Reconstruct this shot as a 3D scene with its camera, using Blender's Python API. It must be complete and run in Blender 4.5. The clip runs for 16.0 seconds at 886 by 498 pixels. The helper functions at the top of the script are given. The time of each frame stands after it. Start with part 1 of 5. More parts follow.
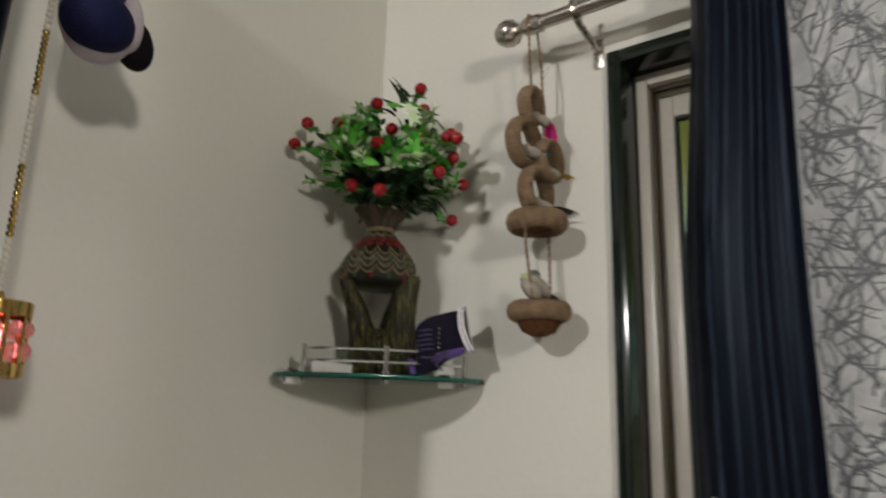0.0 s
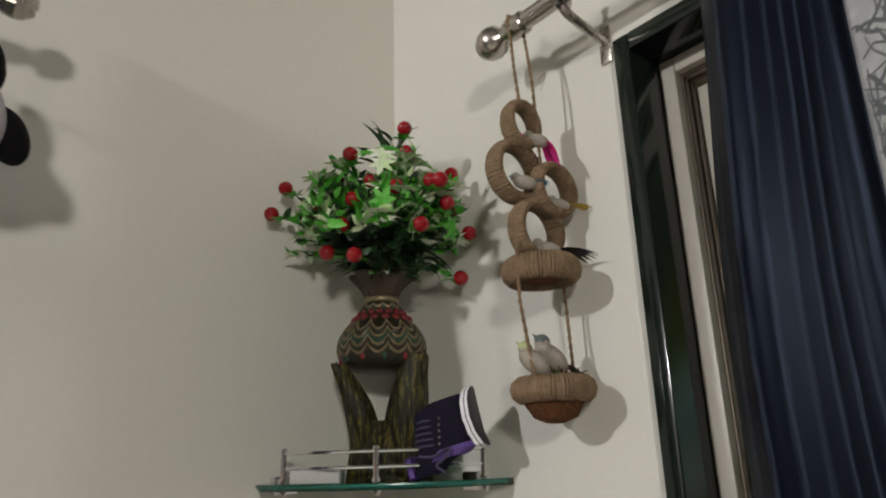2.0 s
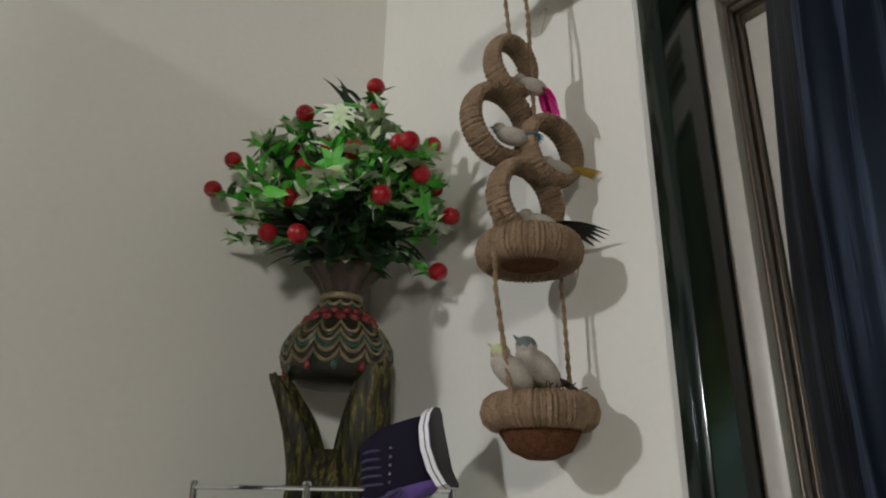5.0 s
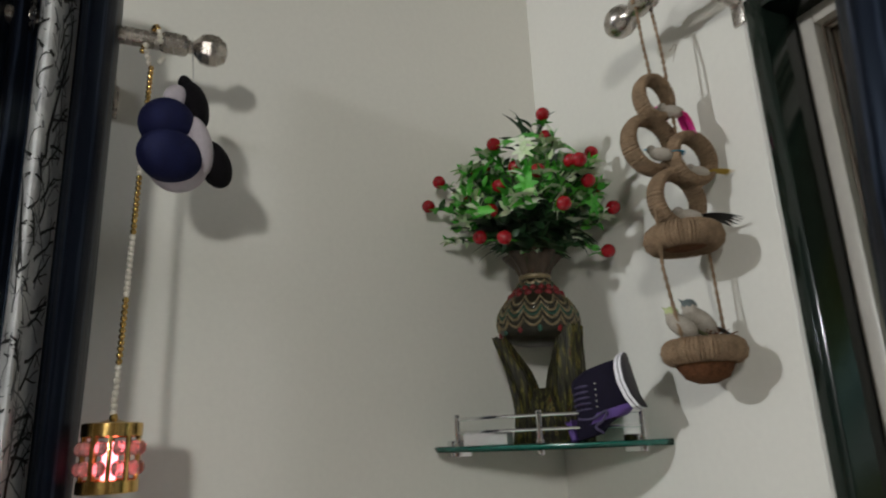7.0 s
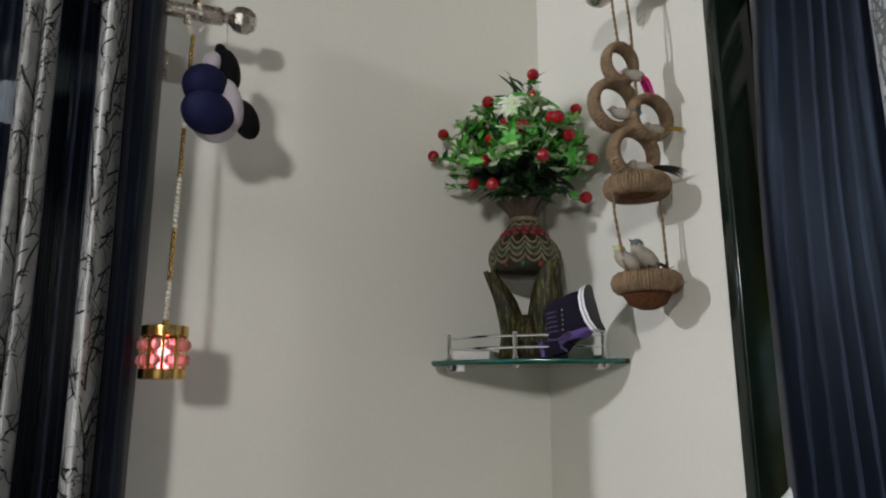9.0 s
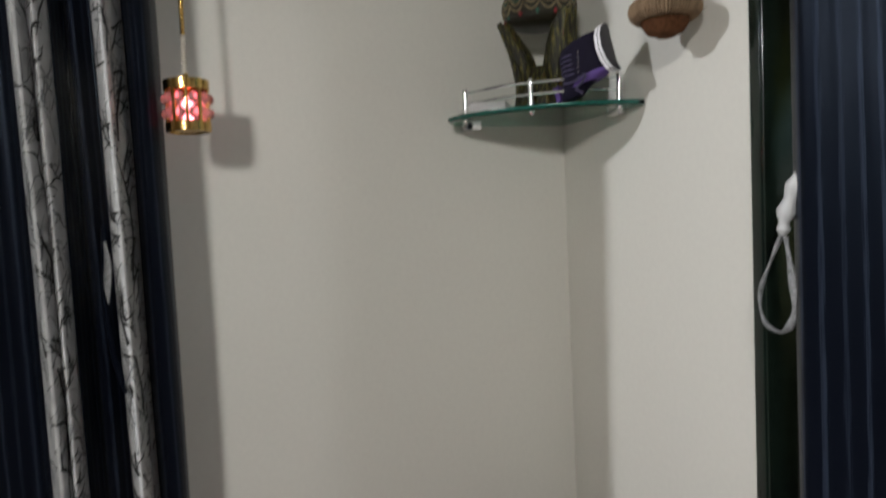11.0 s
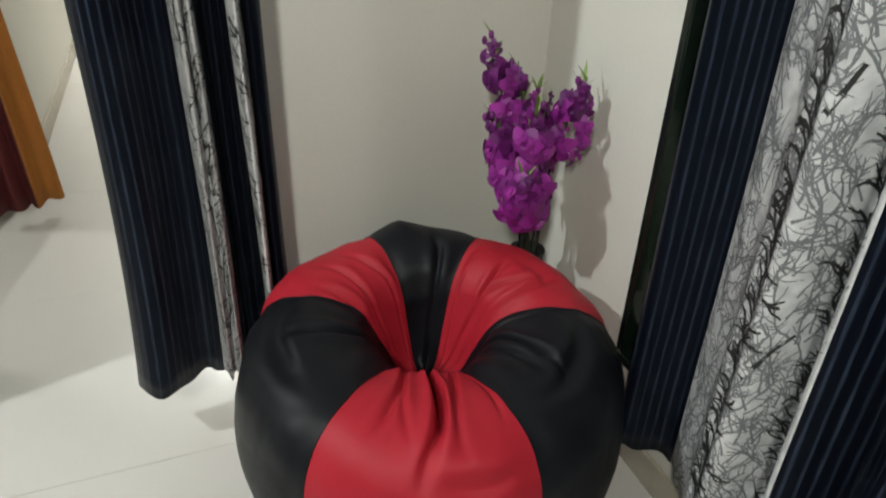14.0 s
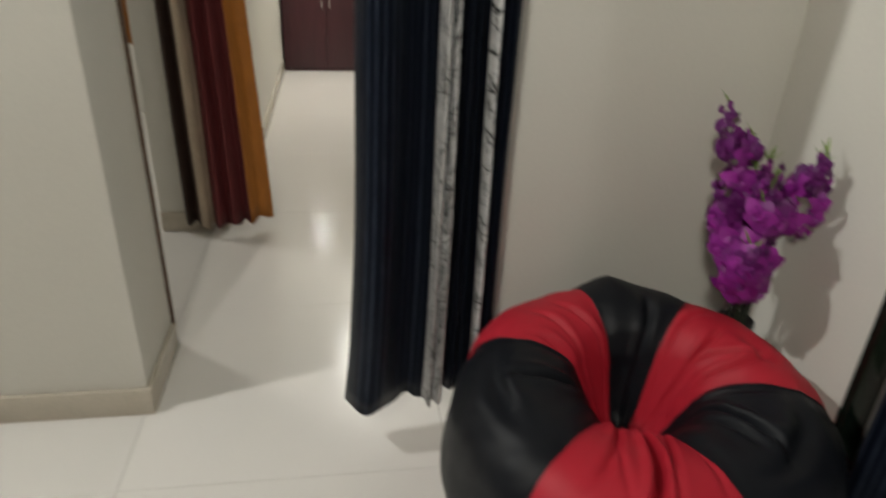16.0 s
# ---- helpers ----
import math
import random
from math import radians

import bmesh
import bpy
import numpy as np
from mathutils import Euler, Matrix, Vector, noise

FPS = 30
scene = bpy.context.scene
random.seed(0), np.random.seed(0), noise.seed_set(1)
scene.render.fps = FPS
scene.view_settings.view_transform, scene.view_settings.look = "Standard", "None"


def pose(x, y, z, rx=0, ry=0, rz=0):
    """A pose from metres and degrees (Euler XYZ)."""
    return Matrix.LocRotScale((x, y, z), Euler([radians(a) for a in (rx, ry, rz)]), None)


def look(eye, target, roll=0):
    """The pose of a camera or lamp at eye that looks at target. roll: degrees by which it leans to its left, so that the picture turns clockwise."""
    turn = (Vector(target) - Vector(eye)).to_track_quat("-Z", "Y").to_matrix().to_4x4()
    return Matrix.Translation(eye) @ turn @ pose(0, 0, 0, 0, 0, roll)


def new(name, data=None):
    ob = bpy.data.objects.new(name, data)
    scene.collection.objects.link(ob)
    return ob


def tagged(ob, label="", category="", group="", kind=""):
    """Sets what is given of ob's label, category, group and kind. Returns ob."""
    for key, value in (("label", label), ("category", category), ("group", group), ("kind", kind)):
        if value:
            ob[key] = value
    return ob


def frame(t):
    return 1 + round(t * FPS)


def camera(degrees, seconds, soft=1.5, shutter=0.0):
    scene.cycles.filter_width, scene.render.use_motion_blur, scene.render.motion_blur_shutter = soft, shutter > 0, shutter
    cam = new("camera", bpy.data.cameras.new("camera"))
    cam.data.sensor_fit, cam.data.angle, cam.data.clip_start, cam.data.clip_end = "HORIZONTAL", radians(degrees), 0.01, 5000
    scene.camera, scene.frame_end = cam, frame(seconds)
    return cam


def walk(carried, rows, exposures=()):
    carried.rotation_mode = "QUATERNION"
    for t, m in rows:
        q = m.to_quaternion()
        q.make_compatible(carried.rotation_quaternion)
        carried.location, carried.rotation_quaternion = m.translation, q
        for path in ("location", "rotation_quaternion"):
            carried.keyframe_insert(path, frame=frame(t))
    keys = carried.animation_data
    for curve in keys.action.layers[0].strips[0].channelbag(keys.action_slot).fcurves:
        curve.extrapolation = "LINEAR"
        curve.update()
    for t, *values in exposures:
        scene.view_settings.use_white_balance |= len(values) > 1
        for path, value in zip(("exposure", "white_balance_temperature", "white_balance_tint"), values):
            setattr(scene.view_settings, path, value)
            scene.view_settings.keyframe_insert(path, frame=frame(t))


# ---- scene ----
cam = camera(67.1, 16.0, soft=2.0, shutter=0.5)
PATH = [
    (0, (0.849, -0.907, 1.57), (-0.324, 0.646, 2.032), 1.8),
    (0.5, (0.816, -0.831, 1.599), (-0.477, 0.593, 2.148), 0.1),
    (1, (0.855, -0.734, 1.648), (-0.391, 0.701, 2.269), -0.5),
    (1.5, (0.907, -0.67, 1.641), (-0.499, 0.615, 2.252), -0.8),
    (2, (0.889, -0.613, 1.643), (-0.599, 0.585, 2.234), -1.7),
    (2.5, (0.773, -0.532, 1.677), (-0.666, 0.681, 2.353), -0.6),
    (3, (0.694, -0.468, 1.688), (-0.713, 0.762, 2.399), -0.0),
    (5.5, (0.806, -0.434, 1.637), (-0.814, 0.517, 2.324), 1.9),
    (6, (0.837, -0.495, 1.636), (-0.91, 0.228, 2.288), 3.0),
    (6.5, (0.878, -0.593, 1.618), (-0.867, 0.182, 2.216), -1.1),
    (7, (0.955, -0.635, 1.623), (-0.795, 0.16, 2.175), -2.3),
    (7.5, (1.042, -0.608, 1.606), (-0.745, 0.144, 2.098), -1.5),
    (8, (1.097, -0.607, 1.59), (-0.726, 0.07, 2.058), -0.6),
    (10.5, (1.128, -0.63, 1.511), (-0.747, 0.061, 1.596), -1.9),
    (11, (1.132, -0.631, 1.465), (-0.76, 0.004, 1.34), -2.7),
    (11.5, (1.169, -0.688, 1.417), (-0.703, -0.037, 1.15), -1.2),
    (12, (1.244, -0.81, 1.355), (-0.502, 0.033, 0.863), -0.7),
    (12.5, (1.327, -0.857, 1.317), (-0.374, 0.038, 0.764), 0.7),
    (13, (1.385, -0.866, 1.313), (-0.314, -0.099, 0.589), 1.5),
    (13.5, (1.441, -0.88, 1.241), (-0.194, -0.2, 0.31), 2.0),
    (14, (1.463, -0.857, 1.234), (-0.134, -0.204, 0.223), 2.1),
    (14.5, (1.481, -0.854, 1.213), (-0.072, -0.264, 0.099), 3.0),
    (15, (1.471, -0.864, 1.215), (-0.098, -0.345, 0.089), 4.0),
    (15.5, (1.463, -0.923, 1.228), (-0.175, -0.486, 0.168), 4.8),
    (16, (1.455, -1.052, 1.264), (-0.3, -0.758, 0.351), 2.7),
]
walk(cam, [(t, look(eye, target, roll)) for t, eye, target, roll in PATH],
     exposures=[(0, -0.12, 6500, 10), (1, -0.16, 6500, 10), (2, 0.02, 6400, 10), (3, -0.18, 6250, 10), (5.5, -0.14, 6150, 9), (6.5, -0.12, 6100, 7), (8, -0.02, 6000, 10), (10.5, 0.16, 6050, 10), (12, 0.22, 6060, 11), (13.5, 0.48, 6150, 5), (14.5, 0.58, 6130, 2), (15.5, 0.42, 6180, 4), (16, 0.17, 6500, 7)])


# ---- world and lights ----
world = bpy.data.worlds.new("night")
scene.world = world
world.use_nodes = True
world.node_tree.nodes["Background"].inputs[0].default_value = (0.02, 0.022, 0.03, 1)
world.node_tree.nodes["Background"].inputs[1].default_value = 0.3


def area(name, m, sx, sy, power, colour):
    d = bpy.data.lights.new(name, "AREA")
    d.shape, d.size, d.size_y, d.energy, d.color = "RECTANGLE", sx, sy, power, colour
    ob = new(name, d)
    ob.matrix_world = m
    return ob


# room lamp, bulb on the wall past the doorway, and hall lamps
area("room_light", look((2.3, -1.55, 2.12), (0.0, -0.65, 0.9)), 0.19, 0.19, 21, (1, 0.95, 0.85))
area("wall_light", look((0.34, -2.85, 2.64), (0.38, 0.0, 0.9)), 0.09, 0.09, 28.5, (1.0, 0.985, 0.955))
area("hall_glow", look((-3.9, -0.88, 2.66), (-3.6, -1.1, 0)), 0.12, 0.12, 32, (1, 0.96, 0.9))
area("hall_end_glow", look((-4.38, -1.23, 1.53), (0, -1.2, 1.0)), 0.03, 0.03, 1.2, (1, 0.97, 0.92))
# unseen fill added to brighten the side room
area("side_room_fill", look((-1.6, -3.0, 2.66), (-1.6, -3.0, 0)), 0.3, 0.3, 18, (1, 0.96, 0.9))


# ---- mesh and material helpers ----
def nodes_of(name):
    m = bpy.data.materials.new(name)
    m.use_nodes = True
    return m, m.node_tree.nodes, m.node_tree.links, m.node_tree.nodes["Principled BSDF"]


def mat(name, colour, rough=0.5, metal=0.0, vary=0.12, scale=30.0, bump=0.15, fine=6.0, spec=0.5, stretch=(1, 1, 1), second=None, sheen=0.0, coat=0.0, depth=0.002):
    """Plain surface with mottling at two scales and a fine relief."""
    m, n, l, b = nodes_of(name)
    tc = n.new("ShaderNodeTexCoord")
    mp = n.new("ShaderNodeMapping")
    mp.inputs["Scale"].default_value = stretch
    l.new(tc.outputs["Object"], mp.inputs[0])
    a = n.new("ShaderNodeTexNoise")
    a.inputs["Scale"].default_value, a.inputs["Detail"].default_value = scale, 4
    c = n.new("ShaderNodeTexNoise")
    c.inputs["Scale"].default_value, c.inputs["Detail"].default_value = scale * fine, 3
    l.new(mp.outputs[0], a.inputs[0]), l.new(mp.outputs[0], c.inputs[0])
    ramp = n.new("ShaderNodeMix")
    ramp.data_type = "RGBA"
    lo = [x * (1 - vary) for x in colour] if second is None else second
    hi = [min(1, x * (1 + vary)) for x in colour]
    ramp.inputs[6].default_value, ramp.inputs[7].default_value = (*lo, 1), (*hi, 1)
    mixf = n.new("ShaderNodeMath")
    mixf.operation = "MULTIPLY_ADD"
    mixf.inputs[1].default_value = 0.45
    hf = n.new("ShaderNodeMath")
    hf.operation = "MULTIPLY"
    hf.inputs[1].default_value = 0.55
    l.new(a.outputs[0], hf.inputs[0]), l.new(c.outputs[0], mixf.inputs[0]), l.new(hf.outputs[0], mixf.inputs[2])
    st = n.new("ShaderNodeMapRange")
    st.inputs[1].default_value, st.inputs[2].default_value = 0.3, 0.7
    l.new(mixf.outputs[0], st.inputs[0]), l.new(st.outputs[0], ramp.inputs[0])
    l.new(ramp.outputs[2], b.inputs["Base Color"])
    rr = n.new("ShaderNodeMapRange")
    rr.inputs[3].default_value, rr.inputs[4].default_value = rough * 0.85, min(1, rough * 1.15)
    l.new(a.outputs[0], rr.inputs[0]), l.new(rr.outputs[0], b.inputs["Roughness"])
    if bump:
        bp = n.new("ShaderNodeBump")
        bp.inputs["Strength"].default_value, bp.inputs["Distance"].default_value = bump, depth
        l.new(c.outputs[0], bp.inputs["Height"]), l.new(bp.outputs[0], b.inputs["Normal"])
    b.inputs["Metallic"].default_value = metal
    b.inputs["Specular IOR Level"].default_value = spec
    b.inputs["Sheen Weight"].default_value = sheen
    b.inputs["Coat Weight"].default_value = coat
    return m


def mesh_of(name, bm, material, smooth=True):
    me = bpy.data.meshes.new(name)
    bmesh.ops.recalc_face_normals(bm, faces=bm.faces)
    bm.to_mesh(me)
    bm.free()
    for mm in (material if isinstance(material, (list, tuple)) else [material]):
        me.materials.append(mm)
    if smooth:
        me.polygons.foreach_set("use_smooth", [True] * len(me.polygons))
        me.set_sharp_from_angle(angle=radians(38))
    return me


def part(name, bm, material, parent=None, label="", smooth=True):
    ob = new(name, mesh_of(name, bm, material, smooth))
    if parent:
        ob.parent = parent
    if label:
        ob["label"] = label
    return ob


def thing(name, place, label, category, group="", kind=""):
    ob = new(name)
    ob.location = place
    ob.empty_display_size = 0.05
    return tagged(ob, label, category, group, kind)


def box(bm, lo, hi, bevel=0.0, m=None, segs=2):
    r = bmesh.ops.create_cube(bm, size=1)["verts"]
    for v in r:
        v.co = Vector([(lo[i] + hi[i]) / 2 + v.co[i] * (hi[i] - lo[i]) for i in range(3)])
        if m:
            v.co = m @ v.co
    if bevel:
        es = list({e for v in r for e in v.link_edges})
        bmesh.ops.bevel(bm, geom=es, offset=bevel, segments=segs, affect="EDGES", profile=0.5)
    return bm


def bxm(lo, hi, bevel=0.0, m=None):
    return box(bmesh.new(), lo, hi, bevel, m)


def lathe(bm, prof, segs=32, centre=(0, 0, 0), m=None, ripple=None, caps=True):
    """Turned form from (radius, z) pairs."""
    rings = []
    for r, z in prof:
        ring = []
        for i in range(segs):
            a = 2 * math.pi * i / segs
            rr = r + (ripple(a, z) if ripple else 0)
            v = Vector((centre[0] + rr * math.cos(a), centre[1] + rr * math.sin(a), centre[2] + z))
            ring.append(bm.verts.new(m @ v if m else v))
        rings.append(ring)
    for p, q in zip(rings, rings[1:]):
        for i in range(segs):
            bm.faces.new((p[i], p[(i + 1) % segs], q[(i + 1) % segs], q[i]))
    if caps:
        bm.faces.new(rings[0][::-1])
        bm.faces.new(rings[-1])
    return bm


def tube(bm, pts, radius, segs=8, closed=False, flat=1.0):
    """Round bar along points; radius a number or a function of the step 0..1."""
    pts = [Vector(p) for p in pts]
    n = len(pts)
    rings, up = [], None
    for i, p in enumerate(pts):
        a = pts[(i - 1) % n] if closed or i else pts[0]
        b = pts[(i + 1) % n] if closed or i < n - 1 else pts[-1]
        d = (b - a).normalized()
        if up is None:
            up = d.orthogonal().normalized()
        up = (up - d * up.dot(d)).normalized()
        side = d.cross(up)
        r = radius(i / max(1, n - 1)) if callable(radius) else radius
        rings.append([bm.verts.new(p + r * (math.cos(t) * up + flat * math.sin(t) * side)) for t in [2 * math.pi * k / segs for k in range(segs)]])
    for i in range(n if closed else n - 1):
        p, q = rings[i], rings[(i + 1) % n]
        for k in range(segs):
            bm.faces.new((p[k], p[(k + 1) % segs], q[(k + 1) % segs], q[k]))
    if not closed:
        bm.faces.new(rings[0][::-1])
        bm.faces.new(rings[-1])
    return bm


def ball(bm, c, r, squash=(1, 1, 1), u=12, v=8, m=None):
    vs = bmesh.ops.create_uvsphere(bm, u_segments=u, v_segments=v, radius=1)["verts"]
    for q in vs:
        p = Vector((q.co.x * r * squash[0], q.co.y * r * squash[1], q.co.z * r * squash[2]))
        q.co = (m @ p if m else p) + Vector(c)
    return bm


def spline(pts, steps):
    """Catmull-Rom through points."""
    pts = [Vector(p) for p in pts]
    e = [2 * pts[0] - pts[1]] + pts + [2 * pts[-1] - pts[-2]]
    out = []
    for i in range(1, len(e) - 2):
        for k in range(steps):
            t = k / steps
            a, b, c, d = e[i - 1], e[i], e[i + 1], e[i + 2]
            out.append(0.5 * (2 * b + (c - a) * t + (2 * a - 5 * b + 4 * c - d) * t * t + (3 * b - a - 3 * c + d) * t ** 3))
    out.append(pts[-1])
    return out


def shell(name, bm, material, parent, thick, label=""):
    ob = part(name, bm, material, parent, label)
    md = ob.modifiers.new("thickness", "SOLIDIFY")
    md.thickness, md.offset = thick, 0
    return ob


# ---- materials ----
plaster = mat("cream_wall_paint", (0.70, 0.68, 0.625), 0.62, vary=0.035, scale=1.6, fine=70, bump=0.12, spec=0.3, depth=0.001)
# dark tan for the unseen walls, to cut bounce; also the hall panel
tan_paint = mat("tan_low_bounce_paint", (0.30, 0.26, 0.21), 0.6, vary=0.05, scale=2, fine=60, bump=0.1, spec=0.3)
# unseen ceiling kept dark so less light bounces onto the wall tops
ceil_paint = mat("low_bounce_ceiling", (0.30, 0.29, 0.27), 0.8, vary=0.03, scale=2, fine=50, bump=0.1, spec=0.2)
skirt_tile = mat("beige_skirting_tile", (0.50, 0.45, 0.37), 0.25, vary=0.08, scale=14, bump=0.03)
floor_tile = mat("polished_cream_tile", (0.70, 0.675, 0.64), 0.19, vary=0.02, scale=3, fine=40, bump=0.012, spec=0.32)
grout = mat("grout", (0.58, 0.56, 0.52), 0.8, vary=0.15, scale=60)
granite = mat("black_green_granite", (0.006, 0.011, 0.008), 0.13, vary=0.8, scale=45, fine=5, bump=0.01, second=(0.004, 0.006, 0.005))
alu = mat("cream_window_frame", (0.66, 0.61, 0.53), 0.35, vary=0.06, scale=20, bump=0.03)
alu_dark = mat("bronze_window_track", (0.16, 0.12, 0.085), 0.4, 0.3, vary=0.2, scale=30)
steel = mat("brushed_steel_rod", (0.50, 0.46, 0.42), 0.27, 1.0, vary=0.1, scale=20, stretch=(1, 8, 8), bump=0.04)
chrome = mat("chrome", (0.75, 0.75, 0.76), 0.12, 1.0, vary=0.05, scale=30, bump=0)
jute = mat("jute_rope", (0.27, 0.185, 0.115), 0.9, vary=0.35, scale=90, fine=6, bump=0.9, spec=0.15, depth=0.004)
coir = mat("brown_coir", (0.15, 0.065, 0.03), 0.95, vary=0.5, scale=160, fine=4, bump=1.0, spec=0.1, depth=0.005)
red_vinyl = mat("red_leatherette", (0.42, 0.014, 0.030), 0.52, vary=0.08, scale=9, fine=60, bump=0.25, spec=0.3)
black_vinyl = mat("black_leatherette", (0.005, 0.006, 0.009), 0.46, vary=0.25, scale=9, fine=60, bump=0.3, spec=0.26)

# ---- structure ----
CEIL = 2.75


def structure(name, bm, material, label, category):
    return tagged(part(name, bm, material), label, category, kind="structure")


def slabs(*pairs):
    bm = bmesh.new()
    for lo, hi in pairs:
        box(bm, lo, hi)
    return bm


WX0, WX1, WZ0, WZ1 = 0.478, 2.30, 0.26, 2.114  # outer edges of the granite surround
floor = structure("floor", bxm((-4.8, -4.2, -0.12), (3.6, 0.0, -0.006)), grout, "polished cream vitrified tile floor with thin joints", "floor")
structure("ceiling", bxm((-4.8, -4.2, CEIL), (3.8, 0.25, CEIL + 0.1)), ceil_paint, "unseen ceiling, darkened to cut light bounced onto the walls", "ceiling")
structure("wall_window", slabs(((-0.2, 0, 0), (WX0 + 0.015, 0.22, CEIL)), ((WX1 - 0.015, 0, 0), (3.6, 0.22, CEIL)),
                               ((WX0 + 0.015, 0, 0), (WX1 - 0.015, 0.22, WZ0 + 0.015)), ((WX0 + 0.015, 0, WZ1 - 0.015), (WX1 - 0.015, 0.22, CEIL))),
          plaster, "cream painted wall with a tall window opening", "wall")
structure("wall_doorway", slabs(((-0.2, -0.74, 0), (0, 0, CEIL)), ((-0.2, -1.583, 2.1), (0, -0.74, CEIL))), plaster,
          "cream painted wall beside the curtained doorway", "wall")
structure("wall_pillar", bxm((-0.37, -4.2, 0), (-0.06, -1.583, CEIL), 0.004), plaster, "cream painted wall end at the hall opening", "wall")
structure("wall_back", bxm((-0.06, -4.3, 0), (3.6, -4.2, CEIL)), tan_paint, "unseen wall in dark tan that cuts bounced light", "wall")
structure("wall_far_side", bxm((3.6, -4.3, 0), (3.7, 0.22, CEIL)), tan_paint, "unseen wall in dark tan that cuts bounced light", "wall")
structure("wall_hall_right", bxm((-4.5, -0.78, 0), (-0.2, -0.70, CEIL)), plaster, "cream painted hall wall", "wall")
structure("wall_hall_left", bxm((-4.5, -1.60, 0), (-1.36, -1.50, CEIL)), plaster, "cream painted hall wall", "wall")
structure("wall_hall_end", slabs(((-4.6, -1.6, 0), (-4.5, -0.7, CEIL))), plaster, "cream painted hall end wall", "wall")
structure("wall_stub", bxm((-1.36, -1.80, 0), (-1.22, -1.60, CEIL)), plaster, "narrow cream painted wall end in the hall", "wall")
structure("wall_side_room", slabs(((-3.1, -4.2, 0), (-3.0, -1.6, CEIL)), ((-3.1, -4.3, 0), (-0.06, -4.2, CEIL))), plaster, "cream painted side room walls", "wall")


def skirting(lo, hi):
    bm = bxm(lo, hi, 0.003)
    return structure("baseboard", bm, skirt_tile, "beige tile baseboard along the wall foot", "baseboard")


skirting((0.0, -0.012, 0), (3.6, 0.0, 0.085))
skirting((0.0, -0.74, 0), (0.012, -0.0125, 0.085))
skirting((-0.06, -4.2, 0), (-0.048, -1.572, 0.085))
skirting((-0.37, -1.583, 0), (-0.0605, -1.571, 0.085))
skirting((-4.5, -1.5, 0), (-1.36, -1.488, 0.085))
skirting((-1.22, -1.80, 0), (-1.208, -1.60, 0.085))
skirting((-4.5, -0.792, 0), (-0.2, -0.78, 0.085))

# window: granite surround, frame, sashes, painted glowing backdrop outside
window = thing("window_1", (WX0, 0, WZ0), "tall sliding window in a polished black granite surround", "window", kind="structure")
W = Matrix.Translation((-WX0, 0, -WZ0))


def wpart(name, material, *pairs, bevel=0.002, label=""):
    bm = bmesh.new()
    for lo, hi in pairs:
        box(bm, lo, hi, bevel, W)
    return part(name, bm, material, window, label)


g = 0.022
wpart("granite_jamb", granite, ((WX0, -0.012, WZ0), (WX0 + g, 0.16, WZ1)), label="polished black-green granite strip")
wpart("granite_jamb", granite, ((WX1 - g, -0.012, WZ0), (WX1, 0.16, WZ1)), label="polished black-green granite strip")
wpart("granite_head", granite, ((WX0 + g, -0.012, WZ1 - g), (WX1 - g, 0.16, WZ1)))
wpart("granite_sill", granite, ((WX0 + g, -0.03, WZ0), (WX1 - g, 0.16, WZ0 + g)))
a0, a1, b0, b1 = WX0 + g, WX1 - g, WZ0 + g, WZ1 - g
wpart("window_frame", alu, ((a0, 0.046, b0), (a0 + 0.020, 0.16, b1)), ((a1 - 0.020, 0.046, b0), (a1, 0.16, b1)),
      ((a0 + 0.020, 0.046, b1 - 0.020), (a1 - 0.020, 0.16, b1)), ((a0 + 0.020, 0.046, b0), (a1 - 0.020, 0.17, b0 + 0.010)), label="cream aluminium outer frame")
for y, w in ((0.058, 0.003), (0.074, 0.005)):
    wpart("window_track", alu_dark, ((a0 + 0.020, y, b0 + 0.010), (a0 + 0.020 + w, y + 0.006, b1 - 0.020)), ((a0 + 0.020, y, b1 - 0.020 - w), (a1 - 0.020, y + 0.006, b1 - 0.020)), bevel=0.001)
mid = (a0 + a1) / 2
glass_m, gn, gl, gb = nodes_of("window_glass")
gb.inputs["Base Color"].default_value = (0.93, 0.97, 0.95, 1)
gb.inputs["Transmission Weight"].default_value, gb.inputs["Roughness"].default_value = 1.0, 0.02
gasket = mat("black_rubber_gasket", (0.01, 0.01, 0.01), 0.6, vary=0.2, bump=0.05)
for s0, s1, y in ((a0 + 0.024, mid + 0.03, 0.084), (mid - 0.03, a1 - 0.024, 0.118)):
    sash = wpart("sash", alu, ((s0, y, b0 + 0.02), (s0 + 0.023, y + 0.028, b1 - 0.030)), ((s1 - 0.023, y, b0 + 0.02), (s1, y + 0.028, b1 - 0.030)),
          ((s0 + 0.023, y, b0 + 0.02), (s1 - 0.023, y + 0.028, b0 + 0.07)), ((s0 + 0.023, y, b1 - 0.065), (s1 - 0.023, y + 0.028, b1 - 0.030)))
    wpart("gasket", gasket, ((s0 + 0.023, y + 0.004, b0 + 0.07), (s0 + 0.026, y + 0.02, b1 - 0.065)), ((s0 + 0.026, y + 0.004, b1 - 0.068), (s1 - 0.023, y + 0.02, b1 - 0.065)), bevel=0)
    pane = wpart("pane", glass_m, ((s0 + 0.021, y + 0.012, b0 + 0.065), (s1 - 0.021, y + 0.016, b1 - 0.06)), bevel=0)
    pane.visible_shadow = False


